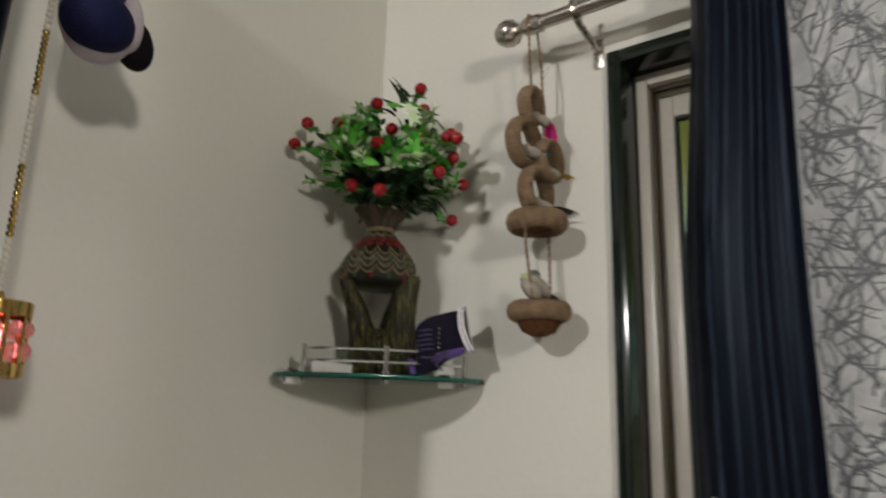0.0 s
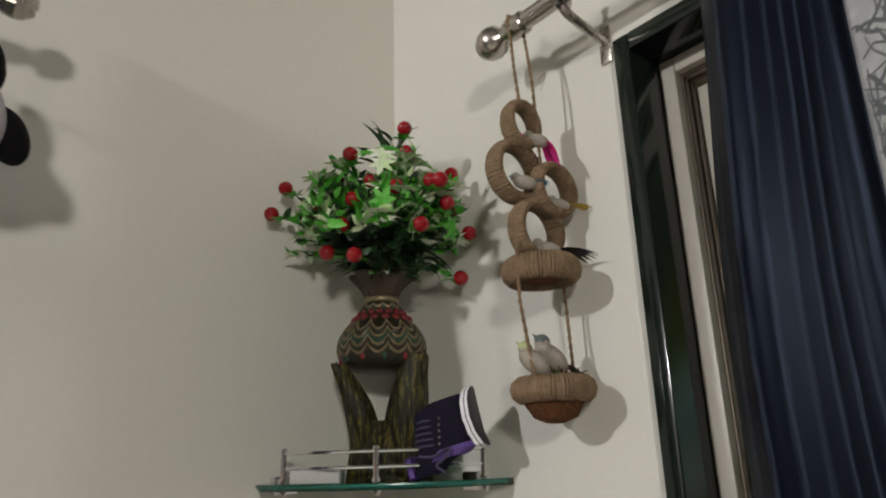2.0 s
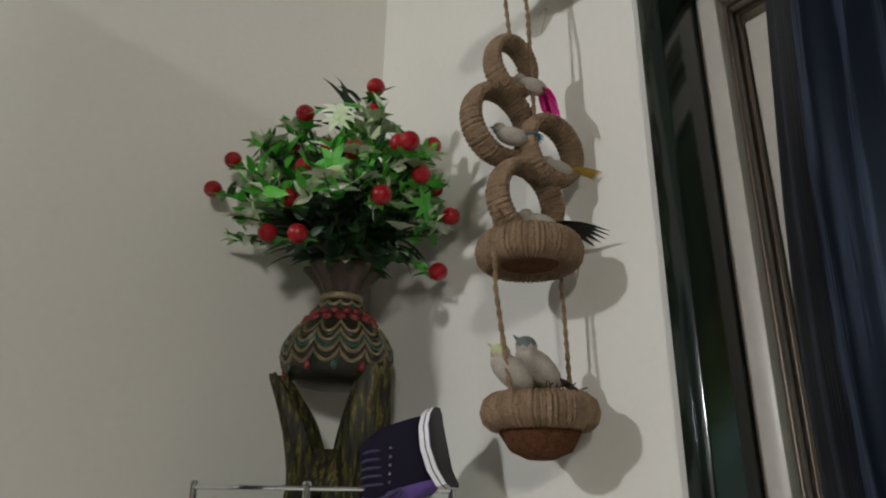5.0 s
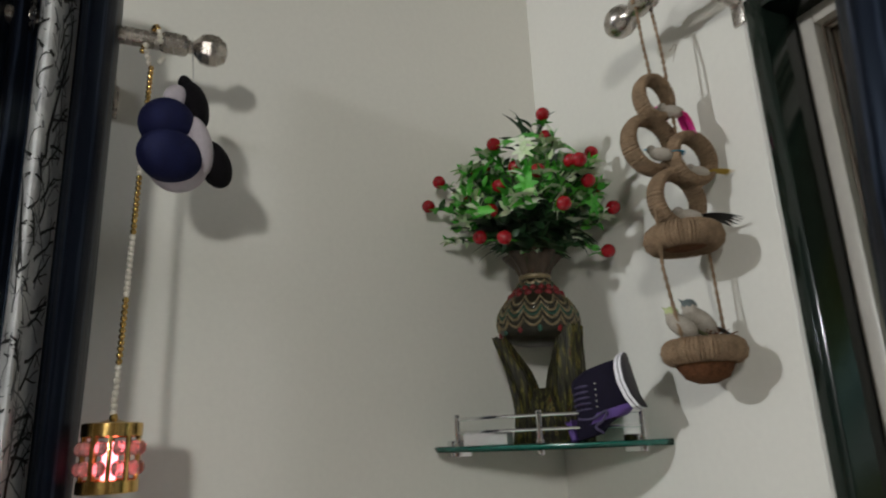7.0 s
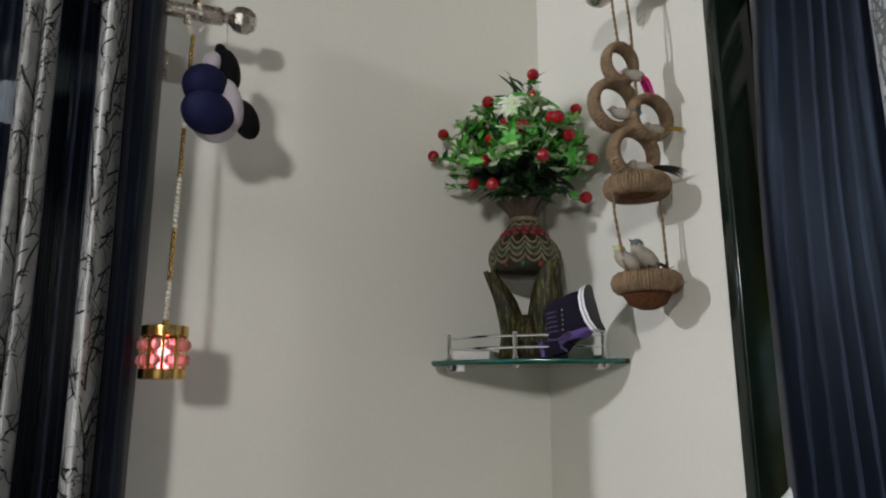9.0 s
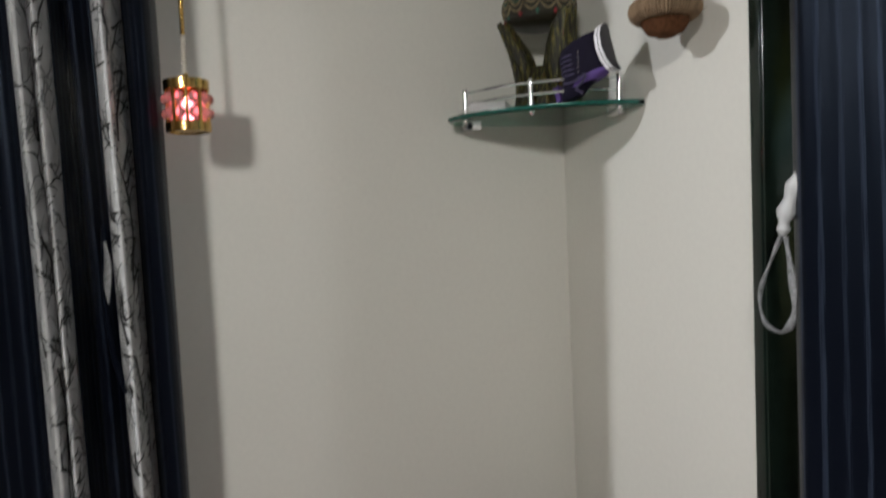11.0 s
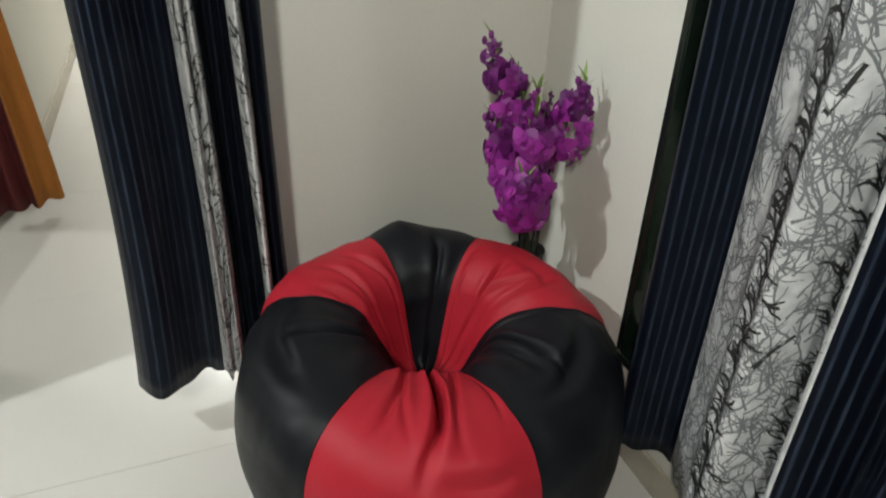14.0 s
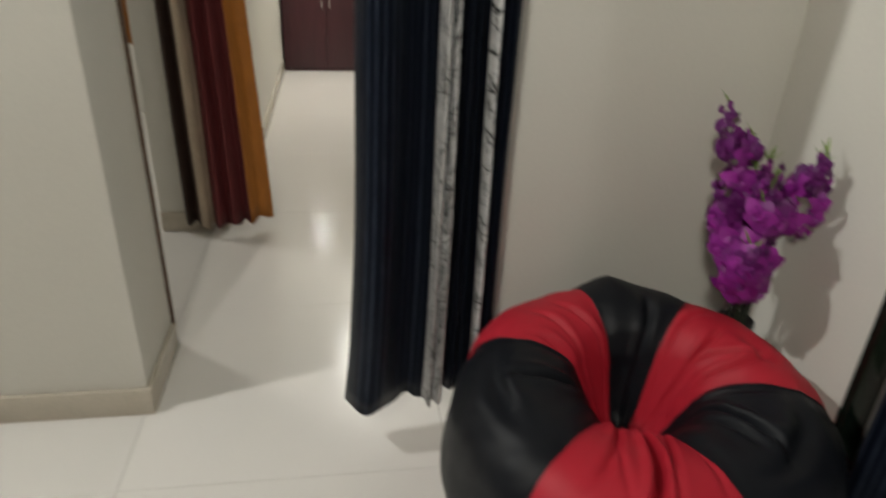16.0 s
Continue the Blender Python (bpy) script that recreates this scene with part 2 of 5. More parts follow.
def outside():
    m, n, l, b = nodes_of("painted_lit_balcony")
    tc, sep = n.new("ShaderNodeTexCoord"), n.new("ShaderNodeSeparateXYZ")
    l.new(tc.outputs["Object"], sep.inputs[0])
    # lamplight on the balcony is painted in by height and glows by itself
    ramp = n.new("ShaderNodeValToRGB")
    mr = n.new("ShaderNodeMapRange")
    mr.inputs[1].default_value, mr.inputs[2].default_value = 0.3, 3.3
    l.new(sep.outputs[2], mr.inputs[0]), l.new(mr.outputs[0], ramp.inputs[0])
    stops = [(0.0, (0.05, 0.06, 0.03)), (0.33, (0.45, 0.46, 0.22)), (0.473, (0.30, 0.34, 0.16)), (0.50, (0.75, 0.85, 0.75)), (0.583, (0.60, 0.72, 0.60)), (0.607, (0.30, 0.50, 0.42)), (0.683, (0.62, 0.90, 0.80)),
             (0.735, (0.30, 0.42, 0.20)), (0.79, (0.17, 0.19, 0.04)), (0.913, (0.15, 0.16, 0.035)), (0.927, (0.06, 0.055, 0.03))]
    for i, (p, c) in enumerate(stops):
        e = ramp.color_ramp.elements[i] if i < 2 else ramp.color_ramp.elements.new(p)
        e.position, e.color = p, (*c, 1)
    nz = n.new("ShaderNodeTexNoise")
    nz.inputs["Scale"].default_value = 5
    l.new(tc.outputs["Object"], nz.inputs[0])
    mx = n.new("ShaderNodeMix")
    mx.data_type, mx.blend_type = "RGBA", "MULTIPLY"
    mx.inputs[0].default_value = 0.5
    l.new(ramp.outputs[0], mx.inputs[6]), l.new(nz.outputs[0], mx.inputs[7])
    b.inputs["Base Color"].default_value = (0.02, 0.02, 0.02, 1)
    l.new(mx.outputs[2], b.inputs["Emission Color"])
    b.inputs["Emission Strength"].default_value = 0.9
    structure("backdrop", bxm((-3.5, 2.2, -0.5), (4.5, 2.25, 4)), m, "glowing backdrop beyond the window, lamplit olive balcony wall painted in bands", "backdrop")


outside()

rail_m = mat("dark_iron_railing", (0.012, 0.014, 0.013), 0.5, vary=0.3, scale=40)
railing = thing("balcony_railing", (0, 1.5, 0), "dark iron railing beyond the window glass", "railing")
for z in (1.36, 1.47, 1.58, 1.68, 2.12):
    part("rail", tube(bmesh.new(), [(-1.5, 0, z - 0.02), (1.8, 0, z + 0.02)], 0.018 if z > 2 else 0.009, 8), rail_m, railing)
for k in range(14):
    part("baluster", tube(bmesh.new(), [(-1.4 + 0.24 * k, 0, 0.0), (-1.4 + 0.24 * k, 0, 2.12)], 0.008, 6), rail_m, railing)

# hall end: low maroon cabinet under a cream framed panel
maroon = mat("dark_maroon_laminate", (0.055, 0.012, 0.018), 0.35, vary=0.25, scale=6, stretch=(1, 1, 0.1), bump=0.05)
cab = thing("low_cabinet", (-4.5, -1.14, 0), "low dark maroon laminate cabinet at the end of the hall", "cabinet")
part("body", bxm((0, -0.35, 0.0), (0.24, 0.35, 0.81), 0.004), maroon, cab)
for sy in (-1, 1):
    d_ = part("door", bxm((0.2405, 0.003 if sy > 0 else -0.345, 0.03), (0.258, 0.345 if sy > 0 else -0.003, 0.79), 0.003), maroon, cab)
    part("handle", tube(bmesh.new(), [(0.258, 0.03 * sy, 0.5), (0.275, 0.03 * sy, 0.5), (0.275, 0.03 * sy, 0.6), (0.258, 0.03 * sy, 0.6)], 0.005), chrome, d_)
fp = thing("wall_panel", (-4.5, -1.14, 0.86), "cream framed beige panel on the hall's end wall", "panel")
part("frame", slabs(((0, -0.35, 0), (0.03, -0.28, 0.9)), ((0, 0.28, 0), (0.03, 0.35, 0.9)), ((0, -0.28, 0), (0.03, 0.28, 0.07)), ((0, -0.28, 0.83), (0.03, 0.28, 0.9))), alu, fp)
part("panel", bxm((0, -0.279, 0.071), (0.018, 0.279, 0.829)), tan_paint, fp)


# ---- curtains ----
def fabric(name, base, stripe, width, rough, sheen):
    """Satin with fine woven stripes that run down the cloth (UV in metres)."""
    m, n, l, b = nodes_of(name)
    uv = n.new("ShaderNodeUVMap")
    sep = n.new("ShaderNodeSeparateXYZ")
    l.new(uv.outputs[0], sep.inputs[0])
    mul = n.new("ShaderNodeMath")
    mul.operation, mul.inputs[1].default_value = "MULTIPLY", 2 * math.pi / width
    l.new(sep.outputs[0], mul.inputs[0])
    sn = n.new("ShaderNodeMath")
    sn.operation = "SINE"
    l.new(mul.outputs[0], sn.inputs[0])
    mp = n.new("ShaderNodeMapping")
    mp.inputs["Scale"].default_value = (900, 14, 1)
    l.new(uv.outputs[0], mp.inputs[0])
    nz = n.new("ShaderNodeTexNoise")
    nz.inputs["Scale"].default_value, nz.inputs["Detail"].default_value = 1, 3
    l.new(mp.outputs[0], nz.inputs[0])
    ad = n.new("ShaderNodeMath")
    ad.operation = "MULTIPLY_ADD"
    ad.inputs[1].default_value = 0.5
    l.new(sn.outputs[0], ad.inputs[0]), l.new(nz.outputs[0], ad.inputs[2])
    st = n.new("ShaderNodeMapRange")
    st.inputs[1].default_value, st.inputs[2].default_value = 0.80, 1.0
    l.new(ad.outputs[0], st.inputs[0])
    # groups of stripes are woven brighter than others
    mg = n.new("ShaderNodeMapping")
    mg.inputs["Scale"].default_value = (26, 0.25, 1)
    l.new(uv.outputs[0], mg.inputs[0])
    ng = n.new("ShaderNodeTexNoise")
    ng.inputs["Scale"].default_value = 1
    l.new(mg.outputs[0], ng.inputs[0])
    sg = n.new("ShaderNodeMapRange")
    sg.inputs[1].default_value, sg.inputs[2].default_value, sg.inputs[3].default_value = 0.40, 0.62, 0.42
    l.new(ng.outputs[0], sg.inputs[0])
    wv = n.new("ShaderNodeMath")
    wv.operation = "MULTIPLY"
    l.new(st.outputs[0], wv.inputs[0]), l.new(sg.outputs[0], wv.inputs[1])
    mx = n.new("ShaderNodeMix")
    mx.data_type = "RGBA"
    mx.inputs[6].default_value, mx.inputs[7].default_value = (*base, 1), (*stripe, 1)
    l.new(wv.outputs[0], mx.inputs[0]), l.new(mx.outputs[2], b.inputs["Base Color"])
    bp = n.new("ShaderNodeBump")
    bp.inputs["Strength"].default_value, bp.inputs["Distance"].default_value = 0.35, 0.001
    l.new(ad.outputs[0], bp.inputs["Height"]), l.new(bp.outputs[0], b.inputs["Normal"])
    b.inputs["Roughness"].default_value, b.inputs["Sheen Weight"].default_value = rough, sheen
    b.inputs["Specular IOR Level"].default_value = 0.15
    b.inputs["Specular Tint"].default_value = (0.55, 0.70, 1.0, 1)
    # thin cloth: a little light passes the weave
    tr, gap, m1, m2 = n.new("ShaderNodeBsdfTranslucent"), n.new("ShaderNodeBsdfTransparent"), n.new("ShaderNodeMixShader"), n.new("ShaderNodeMixShader")
    tr.inputs[0].default_value = (0.05, 0.08, 0.15, 1)
    m1.inputs[0].default_value, m2.inputs[0].default_value = 0.08, 0.05
    l.new(b.outputs[0], m1.inputs[1]), l.new(tr.outputs[0], m1.inputs[2])
    l.new(m1.outputs[0], m2.inputs[1]), l.new(gap.outputs[0], m2.inputs[2])
    l.new(m2.outputs[0], n["Material Output"].inputs[0])
    return m


def printed(name):
    """Silvery satin; its grey and black branches are laid on as meshes."""
    m, n, l, b = nodes_of(name)
    uv = n.new("ShaderNodeUVMap")
    nz = n.new("ShaderNodeTexNoise")
    nz.inputs["Scale"].default_value, nz.inputs["Detail"].default_value = 38, 4
    l.new(uv.outputs[0], nz.inputs[0])
    st = n.new("ShaderNodeMapRange")
    st.inputs[1].default_value, st.inputs[2].default_value = 0.35, 0.65
    l.new(nz.outputs[0], st.inputs[0])
    mx = n.new("ShaderNodeMix")
    mx.data_type = "RGBA"
    mx.inputs[6].default_value, mx.inputs[7].default_value = (0.46, 0.465, 0.48, 1), (0.64, 0.64, 0.645, 1)
    l.new(st.outputs[0], mx.inputs[0]), l.new(mx.outputs[2], b.inputs["Base Color"])
    fine = n.new("ShaderNodeTexNoise")
    fine.inputs["Scale"].default_value = 700
    l.new(uv.outputs[0], fine.inputs[0])
    bp = n.new("ShaderNodeBump")
    bp.inputs["Strength"].default_value, bp.inputs["Distance"].default_value = 0.25, 0.001
    l.new(fine.outputs[0], bp.inputs["Height"]), l.new(bp.outputs[0], b.inputs["Normal"])
    b.inputs["Roughness"].default_value, b.inputs["Sheen Weight"].default_value = 0.38, 0.0
    return m


navy = fabric("navy_striped_satin", (0.0035, 0.0045, 0.0085), (0.036, 0.047, 0.076), 0.0185, 0.36, 0.0)
silver = printed("silver_branch_print_satin")
grey_ink_m = mat("grey_branch_print", (0.16, 0.165, 0.175), 0.55, vary=0.2, scale=60, bump=0)
ink = mat("black_branch_print", (0.012, 0.012, 0.012), 0.6, vary=0.2, scale=60, bump=0)


class Cloth:
    """Hanging cloth: a pleat line in plan at the top and one at the hem, blended by height."""

    def __init__(self, top, hem, z0, z1, wave=0.004, seed=1, steps=7, flare=(0, 0), lean=None):
        self.flare, self.lean = flare, lean
        self.top, self.hem = spline([(*p, 0) for p in top], steps), spline([(*p, 0) for p in hem], steps)
        self.z0, self.z1, self.wave, self.seed, self.steps = z0, z1, wave, seed, steps
        self.u = [0.0]
        for a, b in zip(self.hem, self.hem[1:]):
            self.u.append(self.u[-1] + (b - a).length)

    def at(self, i, v):
        i0 = max(0, min(len(self.top) - 2, int(i)))
        f = i - i0
        t = v ** 0.45
        p = self.top[i0].lerp(self.top[i0 + 1], f).lerp(self.hem[i0].lerp(self.hem[i0 + 1], f), t)
        z = self.z1 + (self.z0 - self.z1) * v
        k = noise.noise_vector(Vector((i * 0.13 + self.seed * 9, z * 1.7, self.seed)))
        w = self.wave * min(1, 4 * v)
        fl = (i / (len(self.top) - 1)) ** 3 * v ** 5
        p = p + Vector((self.flare[0] * fl, self.flare[1] * fl, 0))
        if self.lean:
            near = math.exp(-(i / self.steps / 6) ** 2)
            p.x += self.lean(v) * near
            p.y = min(-0.02, p.y + 0.048 * near)
        return Vector((p.x + k.x * w, p.y + k.y * w, z + 0.006 * v * math.sin(i * 0.6)))

    def sheet(self, i0, i1, rows=44):
        bm = bmesh.new()
        lay = bm.loops.layers.uv.new("UVMap")
        idx = list(range(i0 * self.steps, i1 * self.steps + 1))
        grid = [[bm.verts.new(self.at(i, r / rows)) for i in idx] for r in range(rows + 1)]
        for r in range(rows):
            for k in range(len(idx) - 1):
                f = bm.faces.new((grid[r][k], grid[r][k + 1], grid[r + 1][k + 1], grid[r + 1][k]))
                for lp, (kk, rr) in zip(f.loops, ((k, r), (k + 1, r), (k + 1, r + 1), (k, r + 1))):
                    lp[lay].uv = (self.u[idx[kk]], (1 - rr / rows) * (self.z1 - self.z0))
        return bm


def twigs(cloth, i0, i1, seed, side, columns, out, width=1.0, lift=0.0019, habit="tree"):
    """Branch print laid a hair proud of the cloth: stems at the given pleats with forking side twigs."""
    rng = random.Random(seed)
    bm = bmesh.new()
    h = cloth.z1 - cloth.z0
    lo, hi = i0 * cloth.steps, i1 * cloth.steps
    ulo, uhi = cloth.u[lo], cloth.u[hi]

    def place(u, z):
        k = lo
        while k < hi - 1 and cloth.u[k + 1] < u:
            k += 1
        f = (u - cloth.u[k]) / max(1e-6, cloth.u[k + 1] - cloth.u[k])
        i = k + max(0.0, min(1.0, f))
        v = max(0.002, min(0.998, (cloth.z1 - z) / h))
        p, q, r = cloth.at(i, v), cloth.at(min(i + 0.3, hi), v), cloth.at(i, min(1, v + 0.01))
        nrm = (q - p).cross(r - p)
        if nrm.length < 1e-9:
            nrm = Vector((0, -1, 0))
        nrm.normalize()
        if nrm.dot(Vector(out)) < 0:
            nrm = -nrm
        return p + nrm * lift

    def ribbon(pts, w0, w1):
        prev = None
        for k, (u, z) in enumerate(pts):
            a, b = pts[max(0, k - 1)], pts[min(len(pts) - 1, k + 1)]
            dx, dz = b[0] - a[0], b[1] - a[1]
            ln = math.hypot(dx, dz) or 1
            w = w0 + (w1 - w0) * k / (len(pts) - 1)
            nx, nz = -dz / ln * w, dx / ln * w
            if not (ulo + 0.002 < u < uhi - 0.002):
                prev = None
                continue
            pair = bm.verts.new(place(u + nx, z + nz)), bm.verts.new(place(u - nx, z - nz))
            if prev:
                bm.faces.new((prev[0], prev[1], pair[1], pair[0]))
            prev = pair

    def grow(u, z, ang, length, w, level):
        pts = [(u, z)]
        for _ in range(6):
            ang += rng.uniform(-0.34, 0.34)
            u += math.sin(ang) * length / 6
            z += math.cos(ang) * length / 6
            pts.append((u, z))
        ribbon(pts, w, w * 0.55)
        if level:
            for k in range(rng.randint(2, 3)):
                uu, zz = pts[rng.randint(2, 6)]
                grow(uu, zz, ang + rng.choice((-1, 1)) * rng.uniform(0.4, 0.9), length * rng.uniform(0.45, 0.7), w * 0.6, level - 1)

    for column in columns:
        u0 = cloth.u[int(column * cloth.steps)]
        z = cloth.z0 - 0.02
        while z < cloth.z1:
            if habit == "tree":
                grow(u0 + rng.uniform(-0.006, 0.006), z, 0.0, 0.2, 0.0034 * width, 0)
                for k in range(11):
                    lean = rng.choice((-1, -1, 1)) * side
                    grow(u0 + lean * rng.uniform(0.0, 0.01), z + 0.0165 * k + rng.uniform(-0.005, 0.005), lean * rng.uniform(0.5, 1.1), rng.uniform(0.030, 0.048), 0.0026 * width, 1)
            else:
                for k in range(9):
                    grow(u0 + rng.uniform(-0.02, 0.02), z + rng.uniform(0, 0.18), rng.uniform(-1.2, 1.2), rng.uniform(0.035, 0.07), 0.0018 * width, 1)
            z += 0.18
    return bm


# doorway curtain: pleat line (x, y) from the wall side outwards
pl = [(0.035, -0.700), (0.085, -0.697), (0.120, -0.722), (0.085, -0.742), (0.120, -0.752), (0.150, -0.764), (0.118, -0.780), (0.060, -0.790), (0.085, -0.806), (0.058, -0.818),
      (0.115, -0.826), (0.150, -0.834), (0.120, -0.846), (0.150, -0.856), (0.115, -0.872), (0.085, -0.885), (0.105, -0.915), (0.155, -0.945), (0.150, -0.985), (0.085, -1.008), (0.070, -0.985)]
hem = [(0.035, -0.700), (0.085, -0.696), (0.115, -0.712), (0.085, -0.728), (0.115, -0.734), (0.142, -0.742), (0.115, -0.752), (0.060, -0.764), (0.085, -0.786), (0.055, -0.803),
       (0.110, -0.812), (0.142, -0.820), (0.115, -0.830), (0.142, -0.840), (0.110, -0.852), (0.085, -0.878), (0.105, -0.915), (0.150, -0.955), (0.145, -0.995), (0.085, -1.020), (0.070, -1.0)]
left = Cloth([pl[0]] + [(x + 0.070, y) for x, y in pl[1:]], [hem[0]] + [(x + 0.022, y) for x, y in hem[1:]], 0.15, 2.225, seed=2, flare=(0, -0.045))
curtain_l = thing("curtain", (0, 0, 0), "navy striped satin curtain with silver branch-print folds, drawn beside the doorway", "curtain", "curtains")
for i0, i1 in ((0, 3), (6, 10), (14, 20)):
    shell("navy_panel", left.sheet(i0, i1), navy, curtain_l, 0.0018)
for i0, i1 in ((3, 6), (10, 14)):
    shell("printed_panel", left.sheet(i0, i1), silver, curtain_l, 0.0018, "silver satin printed with bare branches")
for s, (i0, i1) in enumerate(((3, 6), (10, 14))):
    tagged(part("branch_print", twigs(left, i0, i1, 5 + s, 1, [(i0 + i1) / 2], (1, -0.1, 0), 0.8), ink, curtain_l), kind="stuff")
    tagged(part("branch_print", twigs(left, i0, i1, 35 + s, -1, [i0 + 0.7, i1 - 0.7], (1, -0.1, 0), 0.8, 0.0014, "net"), grey_ink_m, curtain_l), kind="stuff")

# window curtain: pleats along x
pr = [(0.655, -0.035), (0.622, -0.055), (0.618, -0.105), (0.650, -0.135), (0.690, -0.125), (0.715, -0.095), (0.735, -0.098), (0.765, -0.115), (0.805, -0.126),
      (0.840, -0.124), (0.865, -0.130), (0.890, -0.160), (0.915, -0.135), (0.935, -0.080), (0.960, -0.115), (0.990, -0.155), (1.020, -0.110), (1.040, -0.075), (1.070, -0.120),
      (1.105, -0.145), (1.14, -0.105), (1.17, -0.075), (1.21, -0.14), (1.25, -0.15), (1.28, -0.09), (1.32, -0.08), (1.36, -0.15), (1.40, -0.14), (1.44, -0.08)]
hr = [(x + 0.02 + 0.10 * max(0, x - 0.65), y - 0.01) for x, y in pr]
hr[0:4] = [(x + 0.035, y - 0.01) for x, y in pr[0:4]]
hr[4:9] = [(0.705, -0.115), (0.735, -0.062), (0.755, -0.050), (0.792, -0.070), (0.840, -0.092)]


def edge_lean(v):
    """The inner edge lies close to the wall and hangs slightly out below the rod."""
    t = min(1.0, v / 0.27)
    return -0.043 * t * t * (3 - 2 * t)


right = Cloth(pr, hr, 0.165, 2.23, seed=5, lean=edge_lean)
curtain_r = thing("curtain", (0, 0, 0), "navy and silver branch-print satin curtain drawn across the window", "curtain", "curtains")
for i0, i1 in ((0, 6), (15, 19), (23, 28)):
    shell("navy_panel", right.sheet(i0, i1), navy, curtain_r, 0.0018)
for s, (i0, i1) in enumerate(((6, 15), (19, 23))):
    shell("printed_panel", right.sheet(i0, i1), silver, curtain_r, 0.0018, "silver satin printed with bare branches")
    tagged(part("branch_print", twigs(right, i0, i1, 12 + s, 1, [i0 + 4.4, i0 + 7.6] if s == 0 else [i0 + 1.8], (0.1, -1, 0), 1.55), ink, curtain_r), kind="stuff")
    tagged(part("branch_print", twigs(right, i0, i1, 42 + s, 1, [i0 + 0.35 + 0.45 * k for k in range(int((i1 - i0 - 0.5) / 0.45))], (0.1, -1, 0), 1.05, 0.0014, "net"), grey_ink_m, curtain_r), kind="stuff")


# ---- bean bag ----
def bean_bag(c=(0.472, -0.468)):
    seams = [radians(a) for a in (-54, 9, 76, 140, 188, 240)]

    # creases that run into the dimple: angle, depth, half width, outermost step
    creases = [(radians(-20), 0.044, 0.030, 0.45), (radians(44), 0.026, 0.034, 0.55), (radians(66), 0.010, 0.04, 0.60), (radians(160), 0.015, 0.05, 0.55), (radians(-92), 0.028, 0.04, 0.56), (radians(-42), 0.009, 0.030, 0.47), (radians(-31), 0.007, 0.026, 0.50), (radians(-6), 0.009, 0.028, 0.47), (radians(2), 0.007, 0.024, 0.52), (radians(92), 0.014, 0.030, 0.52), (radians(103), 0.010, 0.024, 0.50), (radians(128), 0.010, 0.030, 0.54), (radians(203), 0.012, 0.030, 0.56), (radians(224), 0.010, 0.028, 0.54), (radians(30), 0.014, 0.03, 0.60), (radians(112), 0.018, 0.03, 0.60), (radians(-120), 0.018, 0.03, 0.6)]
    keys = [(0.0, 0.0), (0.262, 0.0), (0.304, 0.02), (0.360, 0.10), (0.395, 0.20), (0.392, 0.30), (0.370, 0.395), (0.322, 0.448), (0.258, 0.464), (0.195, 0.455), (0.140, 0.420), (0.098, 0.335), (0.060, 0.245), (0.0, 0.205)]

    def ramp01(x):
        x = max(0.0, min(1.0, x))
        return x * x * (3 - 2 * x)

    def form(a, s):
        """Point at angle a and step s: 0 at the foot's middle, 1 at the dimple."""
        x = s * (len(keys) - 1)
        k = min(len(keys) - 2, int(x))
        f = x - k
        e = [keys[max(0, k - 1)], keys[k], keys[k + 1], keys[min(len(keys) - 1, k + 2)]]
        rr, z = [0.5 * (2 * e[1][j] + (e[2][j] - e[0][j]) * f + (2 * e[0][j] - 5 * e[1][j] + 4 * e[2][j] - e[3][j]) * f * f + (3 * e[1][j] - e[0][j] - 3 * e[2][j] + e[3][j]) * f ** 3) for j in (0, 1)]
        rr = max(0, rr)
        near = min(abs((a - q + math.pi) % (2 * math.pi) - math.pi) for q in seams)
        pinch = math.exp(-(near / 0.10) ** 2)
        puff = 1 - 0.022 * pinch
        z *= 1 + 0.05 * math.cos(a - radians(165)) * (z / 0.4)
        inner = ramp01((s - 0.60) / 0.14)
        fade = min(1, rr / 0.05)
        out, down = 0.0, -0.014 * pinch * inner * fade
        for g_, (ca, deep, wide, start) in enumerate(creases):
            wob = 0.10 * math.sin(11 * s + 2 * g_) if g_ else 0.05 * math.sin(17 * s)
            da = (a - ca + wob + math.pi) % (2 * math.pi) - math.pi
            v = deep * ramp01((s - start) / 0.16) * fade * (math.exp(-(da / wide) ** 2) - 0.24 * math.exp(-((abs(da) - 2.4 * wide) / (1.5 * wide)) ** 2))
            over = ramp01((s - 0.50) / 0.16)
            out -= v * (1 - over)
            down -= v * over
        # short slack folds of the skin
        d = Vector((math.cos(a), math.sin(a), 0))
        q3 = Vector((d.x * rr * 7, d.y * rr * 7, z * 7 + 2.0))
        fold = 0.017 * (abs(noise.noise(q3)) - 0.22) + 0.007 * (abs(noise.noise(q3 * 2.3 + Vector((5, 1, 3)))) - 0.2)
        fold *= min(1, z / 0.08) * (0.35 + 0.65 * ramp01((s - 0.38) / 0.2)) * fade
        w = noise.noise(Vector((d.x * 2.2, d.y * 2.2, z * 5 + 3))) * 0.016
        for ac, ha, s0, deep, ws in ((radians(44), 0.34, 0.575, 0.016, 0.022), (radians(268), 0.30, 0.56, 0.014, 0.022), (radians(-8), 0.16, 0.475, 0.012, 0.018), (radians(100), 0.16, 0.60, 0.012, 0.02)):
            dr = (a - ac + math.pi) % (2 * math.pi) - math.pi
            sx = s - s0 - 0.08 * dr * dr
            v = deep * math.exp(-(dr / ha) ** 2) * (math.exp(-(sx / ws) ** 2) - 0.55 * math.exp(-((sx - 2.1 * ws) / (1.3 * ws)) ** 2))
            down -= v * 0.8
            out -= v * 0.5
